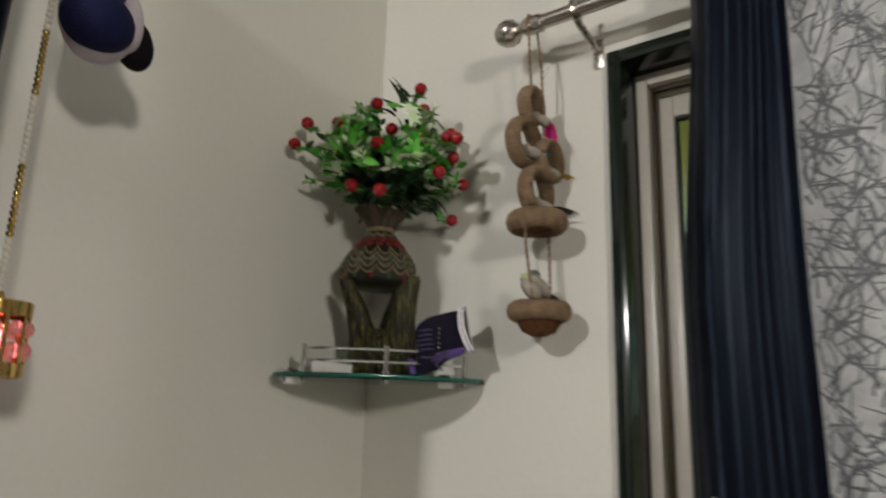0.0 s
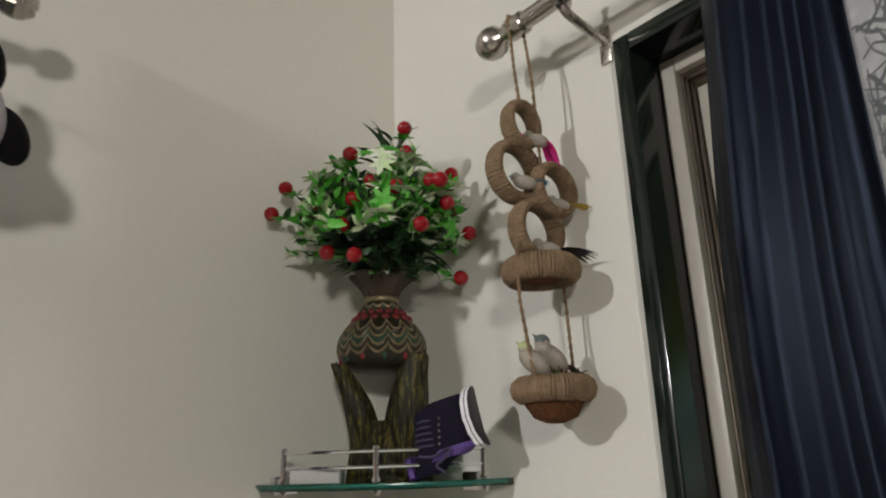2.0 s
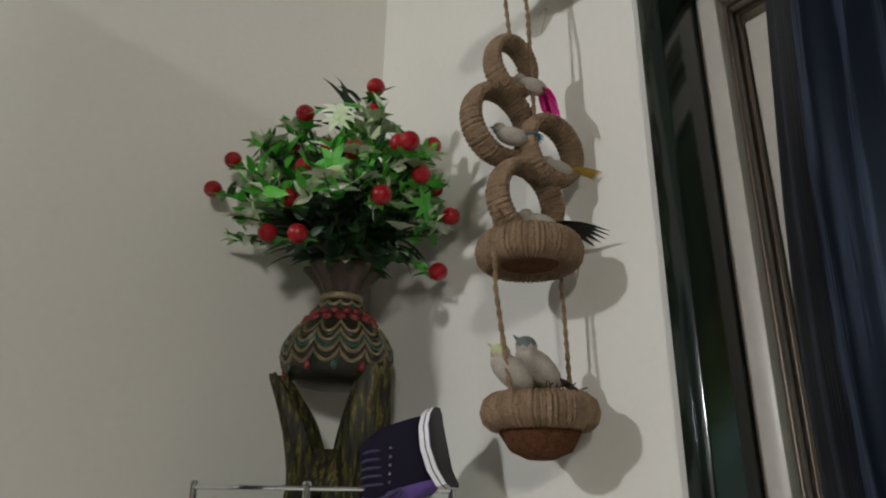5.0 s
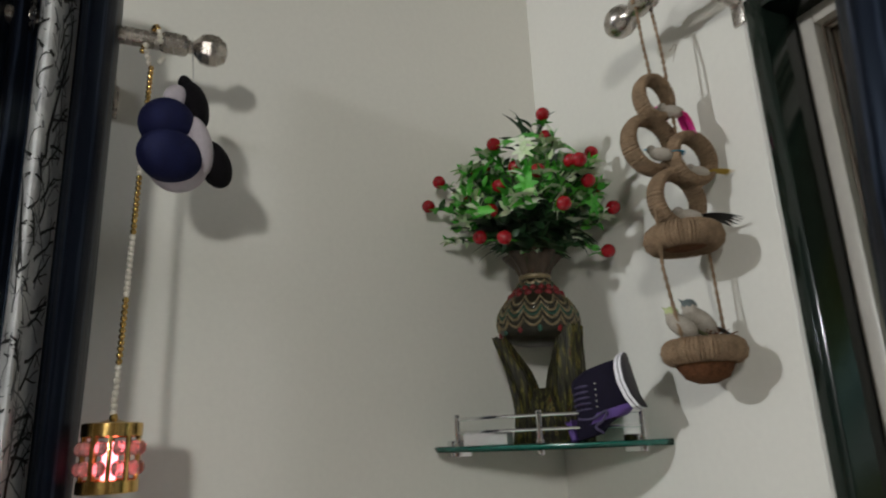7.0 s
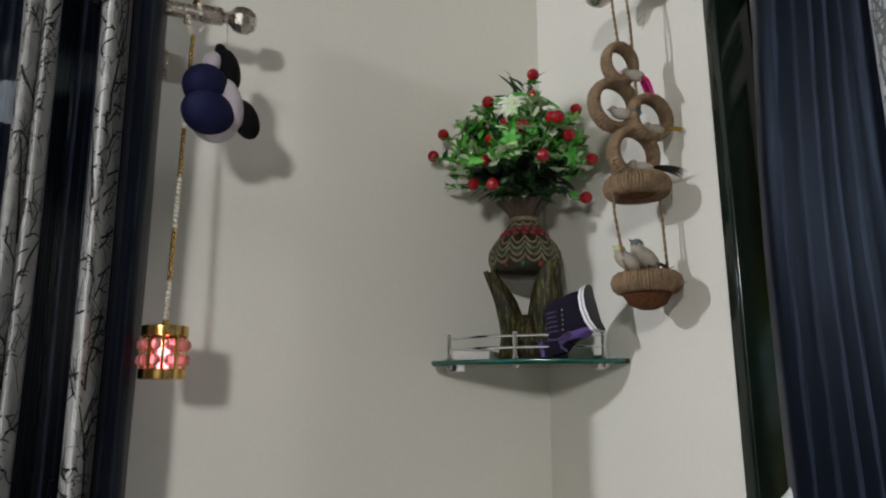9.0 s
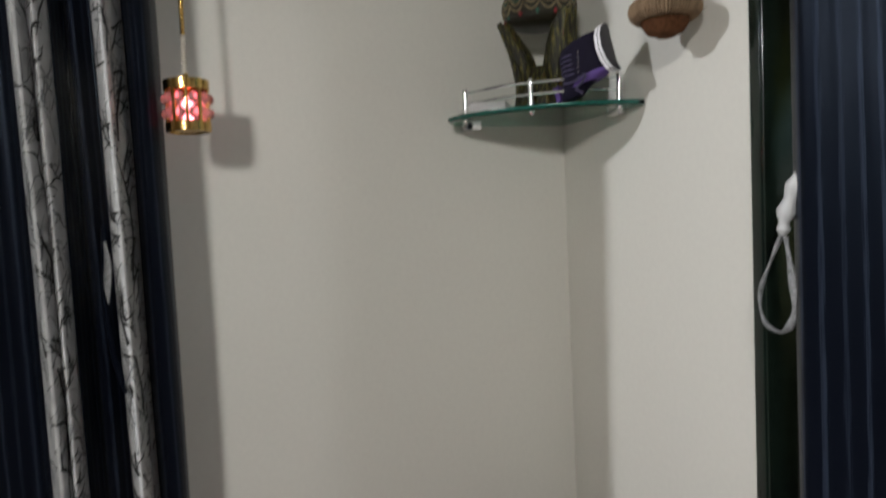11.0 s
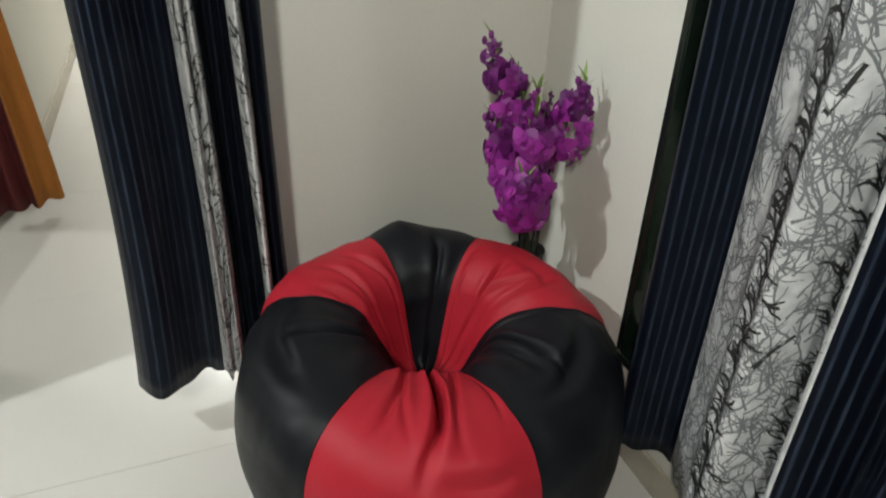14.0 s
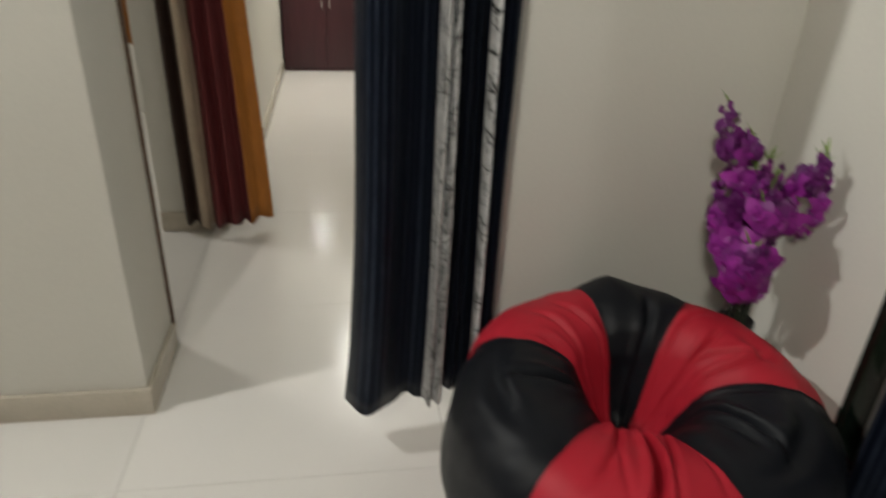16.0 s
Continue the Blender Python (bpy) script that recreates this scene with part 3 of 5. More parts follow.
        # the stitched peak at the back
        down += 0.030 * math.exp(-abs((a - radians(174)) / 0.20) ** 1.3 - ((s - 0.54) / 0.085) ** 2)
        up = min(1, z / 0.08)
        r2 = rr * (puff + w * up) + (out + fold) * up
        zz = z * (0.6 + 0.4 * puff) + (down + fold * inner) * up
        sk = max(0.0, s - 0.6) / 0.4
        q = Vector((c[0] + d.x * r2 - 0.085 * sk, c[1] + d.y * r2 + 0.020 * sk, max(0.0, zz)))
        q.x = max(q.x, 0.016 + 0.1 * max(0, 0.2 - q.z))
        q.y = min(q.y, -0.016)
        return q

    bag = thing("bean_bag", (0, 0, 0), "slumped red and black leatherette bean bag with a dimpled top", "bean bag")
    n = 120
    for k in range(6):
        a0, a1 = seams[k], seams[(k + 1) % 6] + (2 * math.pi if k == 5 else 0)
        steps = max(10, int((a1 - a0) / 0.011))
        bm = bmesh.new()
        grid = [[bm.verts.new(form(a0 + (a1 - a0) * j / steps, i / n)) for j in range(steps + 1)] for i in range(n + 1)]
        for i in range(n):
            for j in range(steps):
                bm.faces.new((grid[i][j], grid[i][j + 1], grid[i + 1][j + 1], grid[i + 1][j]))
        bmesh.ops.remove_doubles(bm, verts=bm.verts, dist=1e-5)
        part("panel", bm, red_vinyl if k % 2 == 0 else black_vinyl, bag, "red leatherette panel" if k % 2 == 0 else "black leatherette panel")
        part("seam", tube(bmesh.new(), [form(a0, i / 60) + Vector((0, 0, 0.001)) for i in range(13, 56)], 0.0013, 5), black_vinyl, bag)
    return bag


bean_bag()


# ---- curtain rods ----
def rod(name, start, end, label, faceted, bracket_at):
    """Rod with a finial at its start, an end collar and a wall bracket."""
    start, end = Vector(start), Vector(end)
    d = (end - start).normalized()
    wall = Vector((-1, 0, 0)) if abs(d.y) > 0.5 else Vector((0, 1, 0))
    gap = start.x if abs(d.y) > 0.5 else -start.y
    r = thing(name, start, label, "curtain rod", "curtain rods")
    rel = lambda t: d * t
    part("pole", tube(bmesh.new(), [rel(0.03), rel((end - start).length)], 0.0115, 20), steel, r)
    q = Vector((0, 0, 1)).rotation_difference(d).to_matrix().to_4x4()
    prof = [(0.004, -0.022), (0.014, -0.019), (0.0205, -0.009), (0.022, 0.001), (0.0195, 0.011), (0.012, 0.018), (0.009, 0.021), (0.009, 0.027), (0.013, 0.029), (0.0145, 0.033), (0.0145, 0.058), (0.0125, 0.060)]
    part("finial", lathe(bmesh.new(), prof, 8 if faceted else 28, m=q), steel, r, "faceted steel finial" if faceted else "round steel finial", smooth=not faceted)
    b = rel(bracket_at)
    wp = b + wall * gap
    bm = tube(bmesh.new(), [b + Vector((0, 0, -0.013)), b + Vector((0, 0, -0.02)) + wall * 0.01, b + Vector((0, 0, -0.028)) + wall * gap * 0.55, wp + Vector((0, 0, -0.034)) - wall * 0.003], 0.006, 8)
    side = Vector((abs(d.x), abs(d.y), 0)) * 0.008
    lo = wp - side + Vector((0, 0, -0.062)) - wall * 0.004
    hi = wp + side + Vector((0, 0, -0.012))
    box(bm, [min(lo[i], hi[i]) for i in range(3)], [max(lo[i], hi[i]) for i in range(3)], 0.001)
    br = part("bracket", bm, steel, r, "bent steel wall bracket")
    ring = [b + 0.0145 * Vector((math.cos(a) * abs(wall.x), math.cos(a) * abs(wall.y), math.sin(a))) for a in [k * 2 * math.pi / 24 for k in range(24)]]
    part("clamp", tube(bmesh.new(), ring, 0.004, 6, True, 1.6), steel, br)
    part("thumb_screw", lathe(bmesh.new(), [(0.0025, 0.012), (0.0025, 0.022), (0.0062, 0.023), (0.0062, 0.028), (0.003, 0.03)], 12, tuple(b)), chrome, br)
    for dz in (-0.052, -0.022):
        part("screw", ball(bmesh.new(), wp + Vector((0, 0, dz)) - wall * 0.004, 0.0022, u=8, v=6), chrome, br)
    return r


rod("curtain_rod", (0.344, -0.080, 2.158), (2.45, -0.080, 2.158), "brushed steel curtain rod with a round finial over the window", False, 0.118)
rod("curtain_rod", (0.120, -0.585, 2.135), (0.120, -1.72, 2.135), "brushed steel curtain rod with a faceted finial over the doorway", True, 0.118)
for y in (-0.722, -0.79, -0.85, -0.945):
    ringpts = [(0.120 + 0.021 * math.cos(a), y + 0.004 * math.cos(a), 2.135 + 0.021 * math.sin(a)) for a in [k * 2 * math.pi / 24 for k in range(24)]]
    part("eyelet", tube(bmesh.new(), ringpts, 0.0035, 6, True), steel, curtain_l, "steel eyelet ring")
for x in (0.66, 0.73, 0.80, 0.86):
    ringpts = [(x + 0.004 * math.cos(a), -0.08 + 0.021 * math.cos(a), 2.158 + 0.021 * math.sin(a)) for a in [k * 2 * math.pi / 24 for k in range(24)]]
    part("eyelet", tube(bmesh.new(), ringpts, 0.0035, 6, True), steel, curtain_r, "steel eyelet ring")

# curtain tie-backs
grey_print = mat("grey_printed_fabric", (0.20, 0.20, 0.21), 0.5, vary=0.85, scale=70, bump=0.2)
tie = thing("curtain_tieback", (0.612, -0.060, 1.48), "silver printed fabric tieback loop hung by the window curtain", "tieback", "tiebacks")
part("knot", tube(bmesh.new(), spline([(0.02, -0.03, 0.02), (0.012, -0.036, -0.01), (0.003, -0.04, -0.04), (0.0, -0.04, -0.06)], 5), lambda t: 0.003 + 0.005 * math.sin(math.pi * t) + 0.0018 * math.sin(23 * t), 10), silver, tie)
part("loop", tube(bmesh.new(), spline([(0, -0.04, -0.055), (-0.014, -0.042, -0.085), (-0.026, -0.045, -0.12), (-0.02, -0.045, -0.148), (0.002, -0.045, -0.155), (0.016, -0.045, -0.138), (0.014, -0.043, -0.105), (0.003, -0.04, -0.06)], 6), lambda t: 0.0020 + 0.0007 * math.sin(31 * t), 8, flat=1.5), grey_print, tie)
part("hook", tube(bmesh.new(), [(0.02, 0.046, 0.03), (0.02, -0.03, 0.03), (0.02, -0.036, 0.024), (0.02, -0.03, 0.018)], 0.003, 8), steel, tie, "small steel wall hook")
tie2 = thing("curtain_tieback", (0.140, -0.775, 1.44), "navy tieback cord with a silver tab between curtain folds", "tieback", "tiebacks")
part("tab", tube(bmesh.new(), spline([(0.0, 0, 0.0), (0.006, 0.003, -0.03), (0.01, 0.001, -0.06), (0.008, 0.0, -0.082)], 5), lambda t: 0.0025 + 0.005 * math.sin(math.pi * min(1, t * 1.02)) ** 1.5, 10, flat=0.6), grey_print, tie2)
part("cord", tube(bmesh.new(), spline([(-0.01, 0.0, 0.02), (0.0, -0.004, -0.08), (0.012, 0.004, -0.16), (0.022, 0.018, -0.20), (0.024, 0.024, -0.17), (0.01, 0.018, -0.05), (-0.01, 0.01, 0.02)], 6), 0.005, 8), navy, tie2)

# ---- glass corner shelf ----
SZ = 1.611
glass_g, n_, l_, b_ = nodes_of("green_edged_glass")
b_.inputs["Base Color"].default_value = (0.30, 0.66, 0.54, 1)
b_.inputs["Transmission Weight"].default_value, b_.inputs["Roughness"].default_value, b_.inputs["IOR"].default_value = 1.0, 0.03, 1.5
edge_m = mat("ground_green_glass_edge", (0.015, 0.13, 0.10), 0.25, vary=0.3, scale=60, bump=0.03)
shelf = thing("corner_shelf", (0, 0, SZ), "quarter-round green glass corner shelf with a chrome rail", "shelf")
R = 0.254
arc = [(R * math.cos(a), -R * math.sin(a)) for a in [radians(76.5) * k / 28 for k in range(29)]]
arc += [(0.050, -0.2445), (0.038, -0.241), (0.026, -0.232), (0.014, -0.222), (0.0, -0.214)]
bm = bmesh.new()
lowv = [bm.verts.new((x + 0.001, y - 0.001, -0.004)) for x, y in [(0, 0)] + arc]
topv = [bm.verts.new((x + 0.001, y - 0.001, 0.004)) for x, y in [(0, 0)] + arc]
bm.faces.new(lowv[::-1]), bm.faces.new(topv)
for k in range(len(lowv)):
    q = (k + 1) % len(lowv)
    bm.faces.new((lowv[k], lowv[q], topv[q], topv[k]))
part("glass_plate", bm, glass_g, shelf, smooth=False)
part("glass_edge", tube(bmesh.new(), [(x * 1.001, y * 1.001, 0) for x, y in arc[1:-1]], 0.0042, 8, flat=0.5), edge_m, shelf, "dark green ground glass edge")
ra = 0.243
railarc = lambda z: [(ra * math.cos(a), -ra * math.sin(a), z) for a in [radians(8.5 + (70 - 8.5) * k / 24) for k in range(25)]]
for z in (0.022, 0.040):
    part("rail", tube(bmesh.new(), railarc(z), 0.0022, 8), chrome, shelf)
for deg in (8.5, 40.5, 70):
    px, py = ra * math.cos(radians(deg)), -ra * math.sin(radians(deg))
    part("post", lathe(bmesh.new(), [(0.0035, -0.010), (0.0052, -0.008), (0.0052, -0.0042), (0.003, -0.004), (0.003, 0.0045), (0.0055, 0.005), (0.0055, 0.008), (0.0036, 0.010), (0.0036, 0.042), (0.0045, 0.043), (0.003, 0.046)], 12, (px, py, 0)), chrome, shelf)
for x, y, dx, dy in ((0.0, -0.19, 0.016, 0.018), (0.19, 0.0, 0.018, 0.016)):
    lo, hi = ((x, y - dy, -0.012), (x + dx, y + dy, 0.012)) if x == 0 else ((x - dx, y - dy, -0.012), (x + dx, y, 0.012))
    part("wall_clip", bxm(lo, hi, 0.003), chrome, shelf)

carton = thing("small_carton", (0.092, -0.185, SZ + 0.004), "small white cardboard packet lying on the glass shelf", "box")
white_card = mat("white_card", (0.68, 0.66, 0.66), 0.6, vary=0.06, scale=30)
part("body", bxm((-0.045, -0.030, 0), (0.035, 0.030, 0.016), 0.0015, pose(0, 0, 0, 0, 0, -35)), white_card, carton)
part("flap", bxm((-0.048, -0.0305, 0.0), (-0.0455, 0.0305, 0.0165), 0.0008, pose(0, 0, 0, 0, 0, -35)), white_card, carton)
grey_ink = mat("grey_print", (0.2, 0.2, 0.24), 0.6)
part("label_bar", bxm((-0.02, -0.0306, 0.005), (0.02, -0.0302, 0.010), 0, pose(0, 0, 0, 0, 0, -35)), grey_ink, carton, smooth=False)

# ---- ornamental vase ----
VX, VY, VZ = 0.102, -0.095, SZ + 0.004


def bark():
    m, n, l, b = nodes_of("painted_trunk_resin")
    tc, mp = n.new("ShaderNodeTexCoord"), n.new("ShaderNodeMapping")
    mp.inputs["Scale"].default_value = (1, 1, 0.13)
    l.new(tc.outputs["Object"], mp.inputs[0])
    nz = n.new("ShaderNodeTexNoise")
    nz.inputs["Scale"].default_value, nz.inputs["Detail"].default_value = 230, 3
    l.new(mp.outputs[0], nz.inputs[0])
    ramp = n.new("ShaderNodeValToRGB")
    for i, (p, c) in enumerate([(0.36, (0.006, 0.005, 0.003)), (0.46, (0.022, 0.019, 0.009)), (0.56, (0.040, 0.040, 0.011)), (0.61, (0.17, 0.14, 0.025)), (0.65, (0.035, 0.035, 0.012)), (0.74, (0.11, 0.02, 0.012))]):
        e = ramp.color_ramp.elements[i] if i < 2 else ramp.color_ramp.elements.new(p)
        e.position, e.color = p, (*c, 1)
    l.new(nz.outputs[0], ramp.inputs[0]), l.new(ramp.outputs[0], b.inputs["Base Color"])
    bp = n.new("ShaderNodeBump")
    bp.inputs["Strength"].default_value, bp.inputs["Distance"].default_value = 0.9, 0.003
    l.new(nz.outputs[0], bp.inputs["Height"]), l.new(bp.outputs[0], b.inputs["Normal"])
    b.inputs["Roughness"].default_value = 0.48
    b.inputs["Specular IOR Level"].default_value = 0.25
    return m


bark_m = bark()
pot_m = mat("dark_bronze_glaze", (0.024, 0.021, 0.013), 0.36, vary=0.6, scale=50, bump=0.3)
gold_trim = mat("antique_gold_paint", (0.22, 0.175, 0.10), 0.4, 0.2, vary=0.55, scale=90)
red_trim = mat("red_painted_relief", (0.19, 0.014, 0.018), 0.42, vary=0.35, scale=80)
green_trim = mat("green_painted_relief", (0.022, 0.075, 0.05), 0.42, vary=0.35, scale=80)
vase = thing("vase", (VX, VY, VZ), "dark carved resin vase with red relief band on trunk-shaped legs", "vase")


def trunk(path, radii):
    bm = bmesh.new()
    pts = spline(path, 7)
    segs, rings = 30, []
    for i, p in enumerate(pts):
        x = i / (len(pts) - 1) * (len(radii) - 1)
        k = min(len(radii) - 2, int(x))
        r = radii[k] + (radii[k + 1] - radii[k]) * (x - k)
        ring = []
        for m in range(segs):
            a = 2 * math.pi * m / segs
            rr = r * (1 + 0.07 * math.sin(9 * a + 0.3 * i) + 0.05 * math.sin(15 * a - 0.2 * i) + 0.05 * math.sin(2 * a + 0.25 * i))
            ring.append(bm.verts.new(p + Vector((rr * math.cos(a), rr * math.sin(a), 0.004 * math.sin(5 * a) if i == len(pts) - 1 else 0))))
        rings.append(ring)
    for p, q in zip(rings, rings[1:]):
        for k in range(segs):
            bm.faces.new((p[k], p[(k + 1) % segs], q[(k + 1) % segs], q[k]))
    bm.faces.new(rings[0][::-1]), bm.faces.new(rings[-1])
    return bm


u = Vector((0.54, 0.84, 0))  # across, as seen from the room
f = Vector((0.84, -0.54, 0))
for way, radii in (([(-0.020, 0.006, 0.0), (-0.021, 0.008, 0.05), (-0.034, 0.014, 0.10), (-0.058, 0.020, 0.149)], (0.026, 0.0225, 0.019, 0.0105)),
                   ([(0.030, 0.004, 0.0), (0.032, 0.010, 0.05), (0.036, 0.020, 0.105), (0.046, 0.032, 0.162)], (0.035, 0.031, 0.026, 0.0155))):
    part("leg", trunk([u * w + f * d + Vector((0, 0, z)) for w, d, z in way], radii), bark_m, vase, "streaked trunk-shaped leg")
part("foot", lathe(bmesh.new(), [(0.052, 0), (0.054, 0.005), (0.050, 0.020), (0.043, 0.045), (0.030, 0.075)], 36, tuple(u * 0.008 + f * 0.002), ripple=lambda a, z: 0.003 * math.sin(9 * a) + 0.002 * math.sin(17 * a + 60 * z)), bark_m, vase)
pot = [(0.026, 0.140), (0.040, 0.143), (0.0515, 0.150), (0.0580, 0.160), (0.0605, 0.172), (0.0590, 0.184), (0.0525, 0.196), (0.0430, 0.209), (0.0330, 0.221), (0.0260, 0.231), (0.0220, 0.240)]
body = part("body", lathe(bmesh.new(), pot, 48), pot_m, vase)


def pot_r(z):
    for (r0, z0), (r1, z1) in zip(pot, pot[1:]):
        if z0 <= z <= z1:
            return r0 + (r1 - r0) * (z - z0) / (z1 - z0)
    return pot[-1][0]


swags = 14
for row, (zt, dz, col) in enumerate(((0.207, 0.014, gold_trim), (0.2015, 0.014, pot_m), (0.196, 0.014, gold_trim), (0.1905, 0.014, green_trim), (0.185, 0.014, gold_trim), (0.1795, 0.014, pot_m), (0.174, 0.013, gold_trim), (0.2345, 0.005, gold_trim), (0.230, 0.006, green_trim))):
    bm = bmesh.new()
    n = swags if row < 7 else 12
    pts = []
    for k in range(n * 8):
        a = 2 * math.pi * k / (n * 8)
        ph = (k % 8) / 8
        z = zt - dz * math.sin(math.pi * ph) ** 0.75
        rr = pot_r(z) + 0.0008
        pts.append((rr * math.cos(a), rr * math.sin(a), z))
    tube(bm, pts, 0.0021, 6, True)
    part("garland", bm, col, body)
for k in range(16):
    a = 2 * math.pi * k / 16
    for z, r, c in ((0.2215, 0.0058, red_trim), (0.2125, 0.0066, red_trim)):
        bm = ball(bmesh.new(), ((pot_r(z) - 0.0025) * math.cos(a + z * 20), (pot_r(z) - 0.0025) * math.sin(a + z * 20), z), r, (1, 1, 0.95), 8, 6)
        part("relief_bead", bm, c, body)
for k in range(12):
    a = 2 * math.pi * k / 12
    part("relief_leaf", ball(bmesh.new(), (0.0565 * math.cos(a), 0.0565 * math.sin(a), 0.1575), 0.005, (0.7, 0.7, 1.1), 8, 6), (red_trim, green_trim)[k % 2], body)
part("rim", lathe(bmesh.new(), [(0.0225, 0.238), (0.0250, 0.2405), (0.0250, 0.244), (0.0225, 0.2465)], 36), gold_trim, vase)
collar_m = mat("bronze_frilled_collar", (0.048, 0.030, 0.017), 0.45, vary=0.5, scale=60)
part("collar", lathe(bmesh.new(), [(0.022, 0.245), (0.027, 0.256), (0.034, 0.267), (0.042, 0.275), (0.042, 0.280), (0.032, 0.274), (0.024, 0.262)], 64,
                     ripple=lambda a, z: (0.0055 if z > 0.262 else 0.002) * math.sin(8 * a)), collar_m, vase, "frilled bronze collar")

# ---- bouquet ----
def leaf_mat(name, c, tip, rough=0.45):
    m, n, l, b = nodes_of(name)
    g_ = n.new("ShaderNodeNewGeometry")
    mx = n.new("ShaderNodeMix")
    mx.data_type = "RGBA"
    mx.inputs[6].default_value, mx.inputs[7].default_value = (*c, 1), (*tip, 1)
    l.new(g_.outputs["Random Per Island"], mx.inputs[0])
    tc, nz = n.new("ShaderNodeTexCoord"), n.new("ShaderNodeTexNoise")
    nz.inputs["Scale"].default_value = 160
    l.new(tc.outputs["Object"], nz.inputs[0])
    m2 = n.new("ShaderNodeMix")
    m2.data_type, m2.blend_type = "RGBA", "MULTIPLY"
    m2.inputs[0].default_value = 0.18
    l.new(mx.outputs[2], m2.inputs[6]), l.new(nz.outputs[0], m2.inputs[7])
    l.new(m2.outputs[2], b.inputs["Base Color"])
    b.inputs["Roughness"].default_value = rough
    b.inputs["Subsurface Weight"].default_value = 0.0
    return m


def leaf(bm, base, d, length, width, curl=0.25, up=Vector((0, 0, 1))):
    """Narrow leaf with a raised midrib crease, six cross-steps."""
    d = d.normalized()
    side = d.cross(up)
    if side.length < 0.05:
        side = d.cross(Vector((1, 0, 0)))
    side.normalize()
    nrm = side.cross(d)
    rows = []
    for k in range(5):
        t = k / 4
        w = width * math.sin(math.pi * (0.12 + 0.88 * t) ** 0.8) * (1 if k < 4 else 0.05)
        p = base + d * length * t - nrm * curl * length * t * t
        rows.append([bm.verts.new(p - side * w + nrm * w * 0.3), bm.verts.new(p), bm.verts.new(p + side * w + nrm * w * 0.3)])
    for a, b in zip(rows, rows[1:]):
        bm.faces.new((a[0], a[1], b[1], b[0])), bm.faces.new((a[1], a[2], b[2], b[1]))


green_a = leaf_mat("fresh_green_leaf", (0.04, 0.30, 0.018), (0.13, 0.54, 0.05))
# for the dark blades, and for inner leaves whose shade is put into colour
green_d = leaf_mat("dark_and_shaded_green_leaf", (0.010, 0.030, 0.011), (0.022, 0.080, 0.020))
pale = leaf_mat("pale_variegated_leaf", (0.62, 0.82, 0.42), (0.90, 0.94, 0.80))
berry_m = mat("glossy_red_berry", (0.28, 0.006, 0.011), 0.18, vary=0.15, scale=40, bump=0.02)
stem_m = mat("dark_plastic_stem", (0.03, 0.05, 0.015), 0.5, vary=0.3, scale=60)
bq = thing("artificial_bouquet", (VX, VY, VZ + 0.268), "artificial bouquet with red berries and variegated green leaves in the vase", "flowers")
rng = random.Random(11)
O = Vector((VX, VY, VZ + 0.268))
# where the berry sprigs end
ends = [(0.164, -0.187, 2.040), (0.197, -0.119, 2.085), (0.212, -0.127, 2.040), (0.043, -0.223, 2.022), (0.034, -0.239, 1.982), (0.108, -0.174, 2.024), (0.167, -0.184, 1.974), (0.172, -0.158, 2.005),
        (0.229, -0.157, 1.977), (0.158, -0.195, 1.938), (0.090, -0.194, 1.979), (0.255, -0.137, 1.922), (0.274, -0.119, 1.980), (0.241, -0.082, 1.967), (0.197, -0.034, 1.982), (0.223, -0.029, 1.939),
        (0.205, -0.032, 1.878), (0.134, -0.203, 1.904), (0.183, -0.190, 1.891), (0.068, -0.178, 2.034), (0.208, -0.046, 2.029), (0.255, -0.119, 1.986)]
tips = [Vector(p) - O for p in ends]
heart = Vector((0.040, -0.030, 0))
extra = []
for k in range(92):
    a, e = rng.uniform(0, 2 * math.pi), rng.uniform(-0.05, 1.0)
    rad = 0.125 * (1 - 0.25 * e) * rng.uniform(0.55, 1.0)
    p = heart + Vector((rad * math.cos(a), rad * math.sin(a), 0.042 + 0.115 * e * rng.uniform(0.7, 1)))
    q = p + O
    extra.append(Vector((max(q.x, 0.015), min(q.y, -0.015), q.z)) - O)
la, ld, lp_ = bmesh.new(), bmesh.new(), bmesh.new()
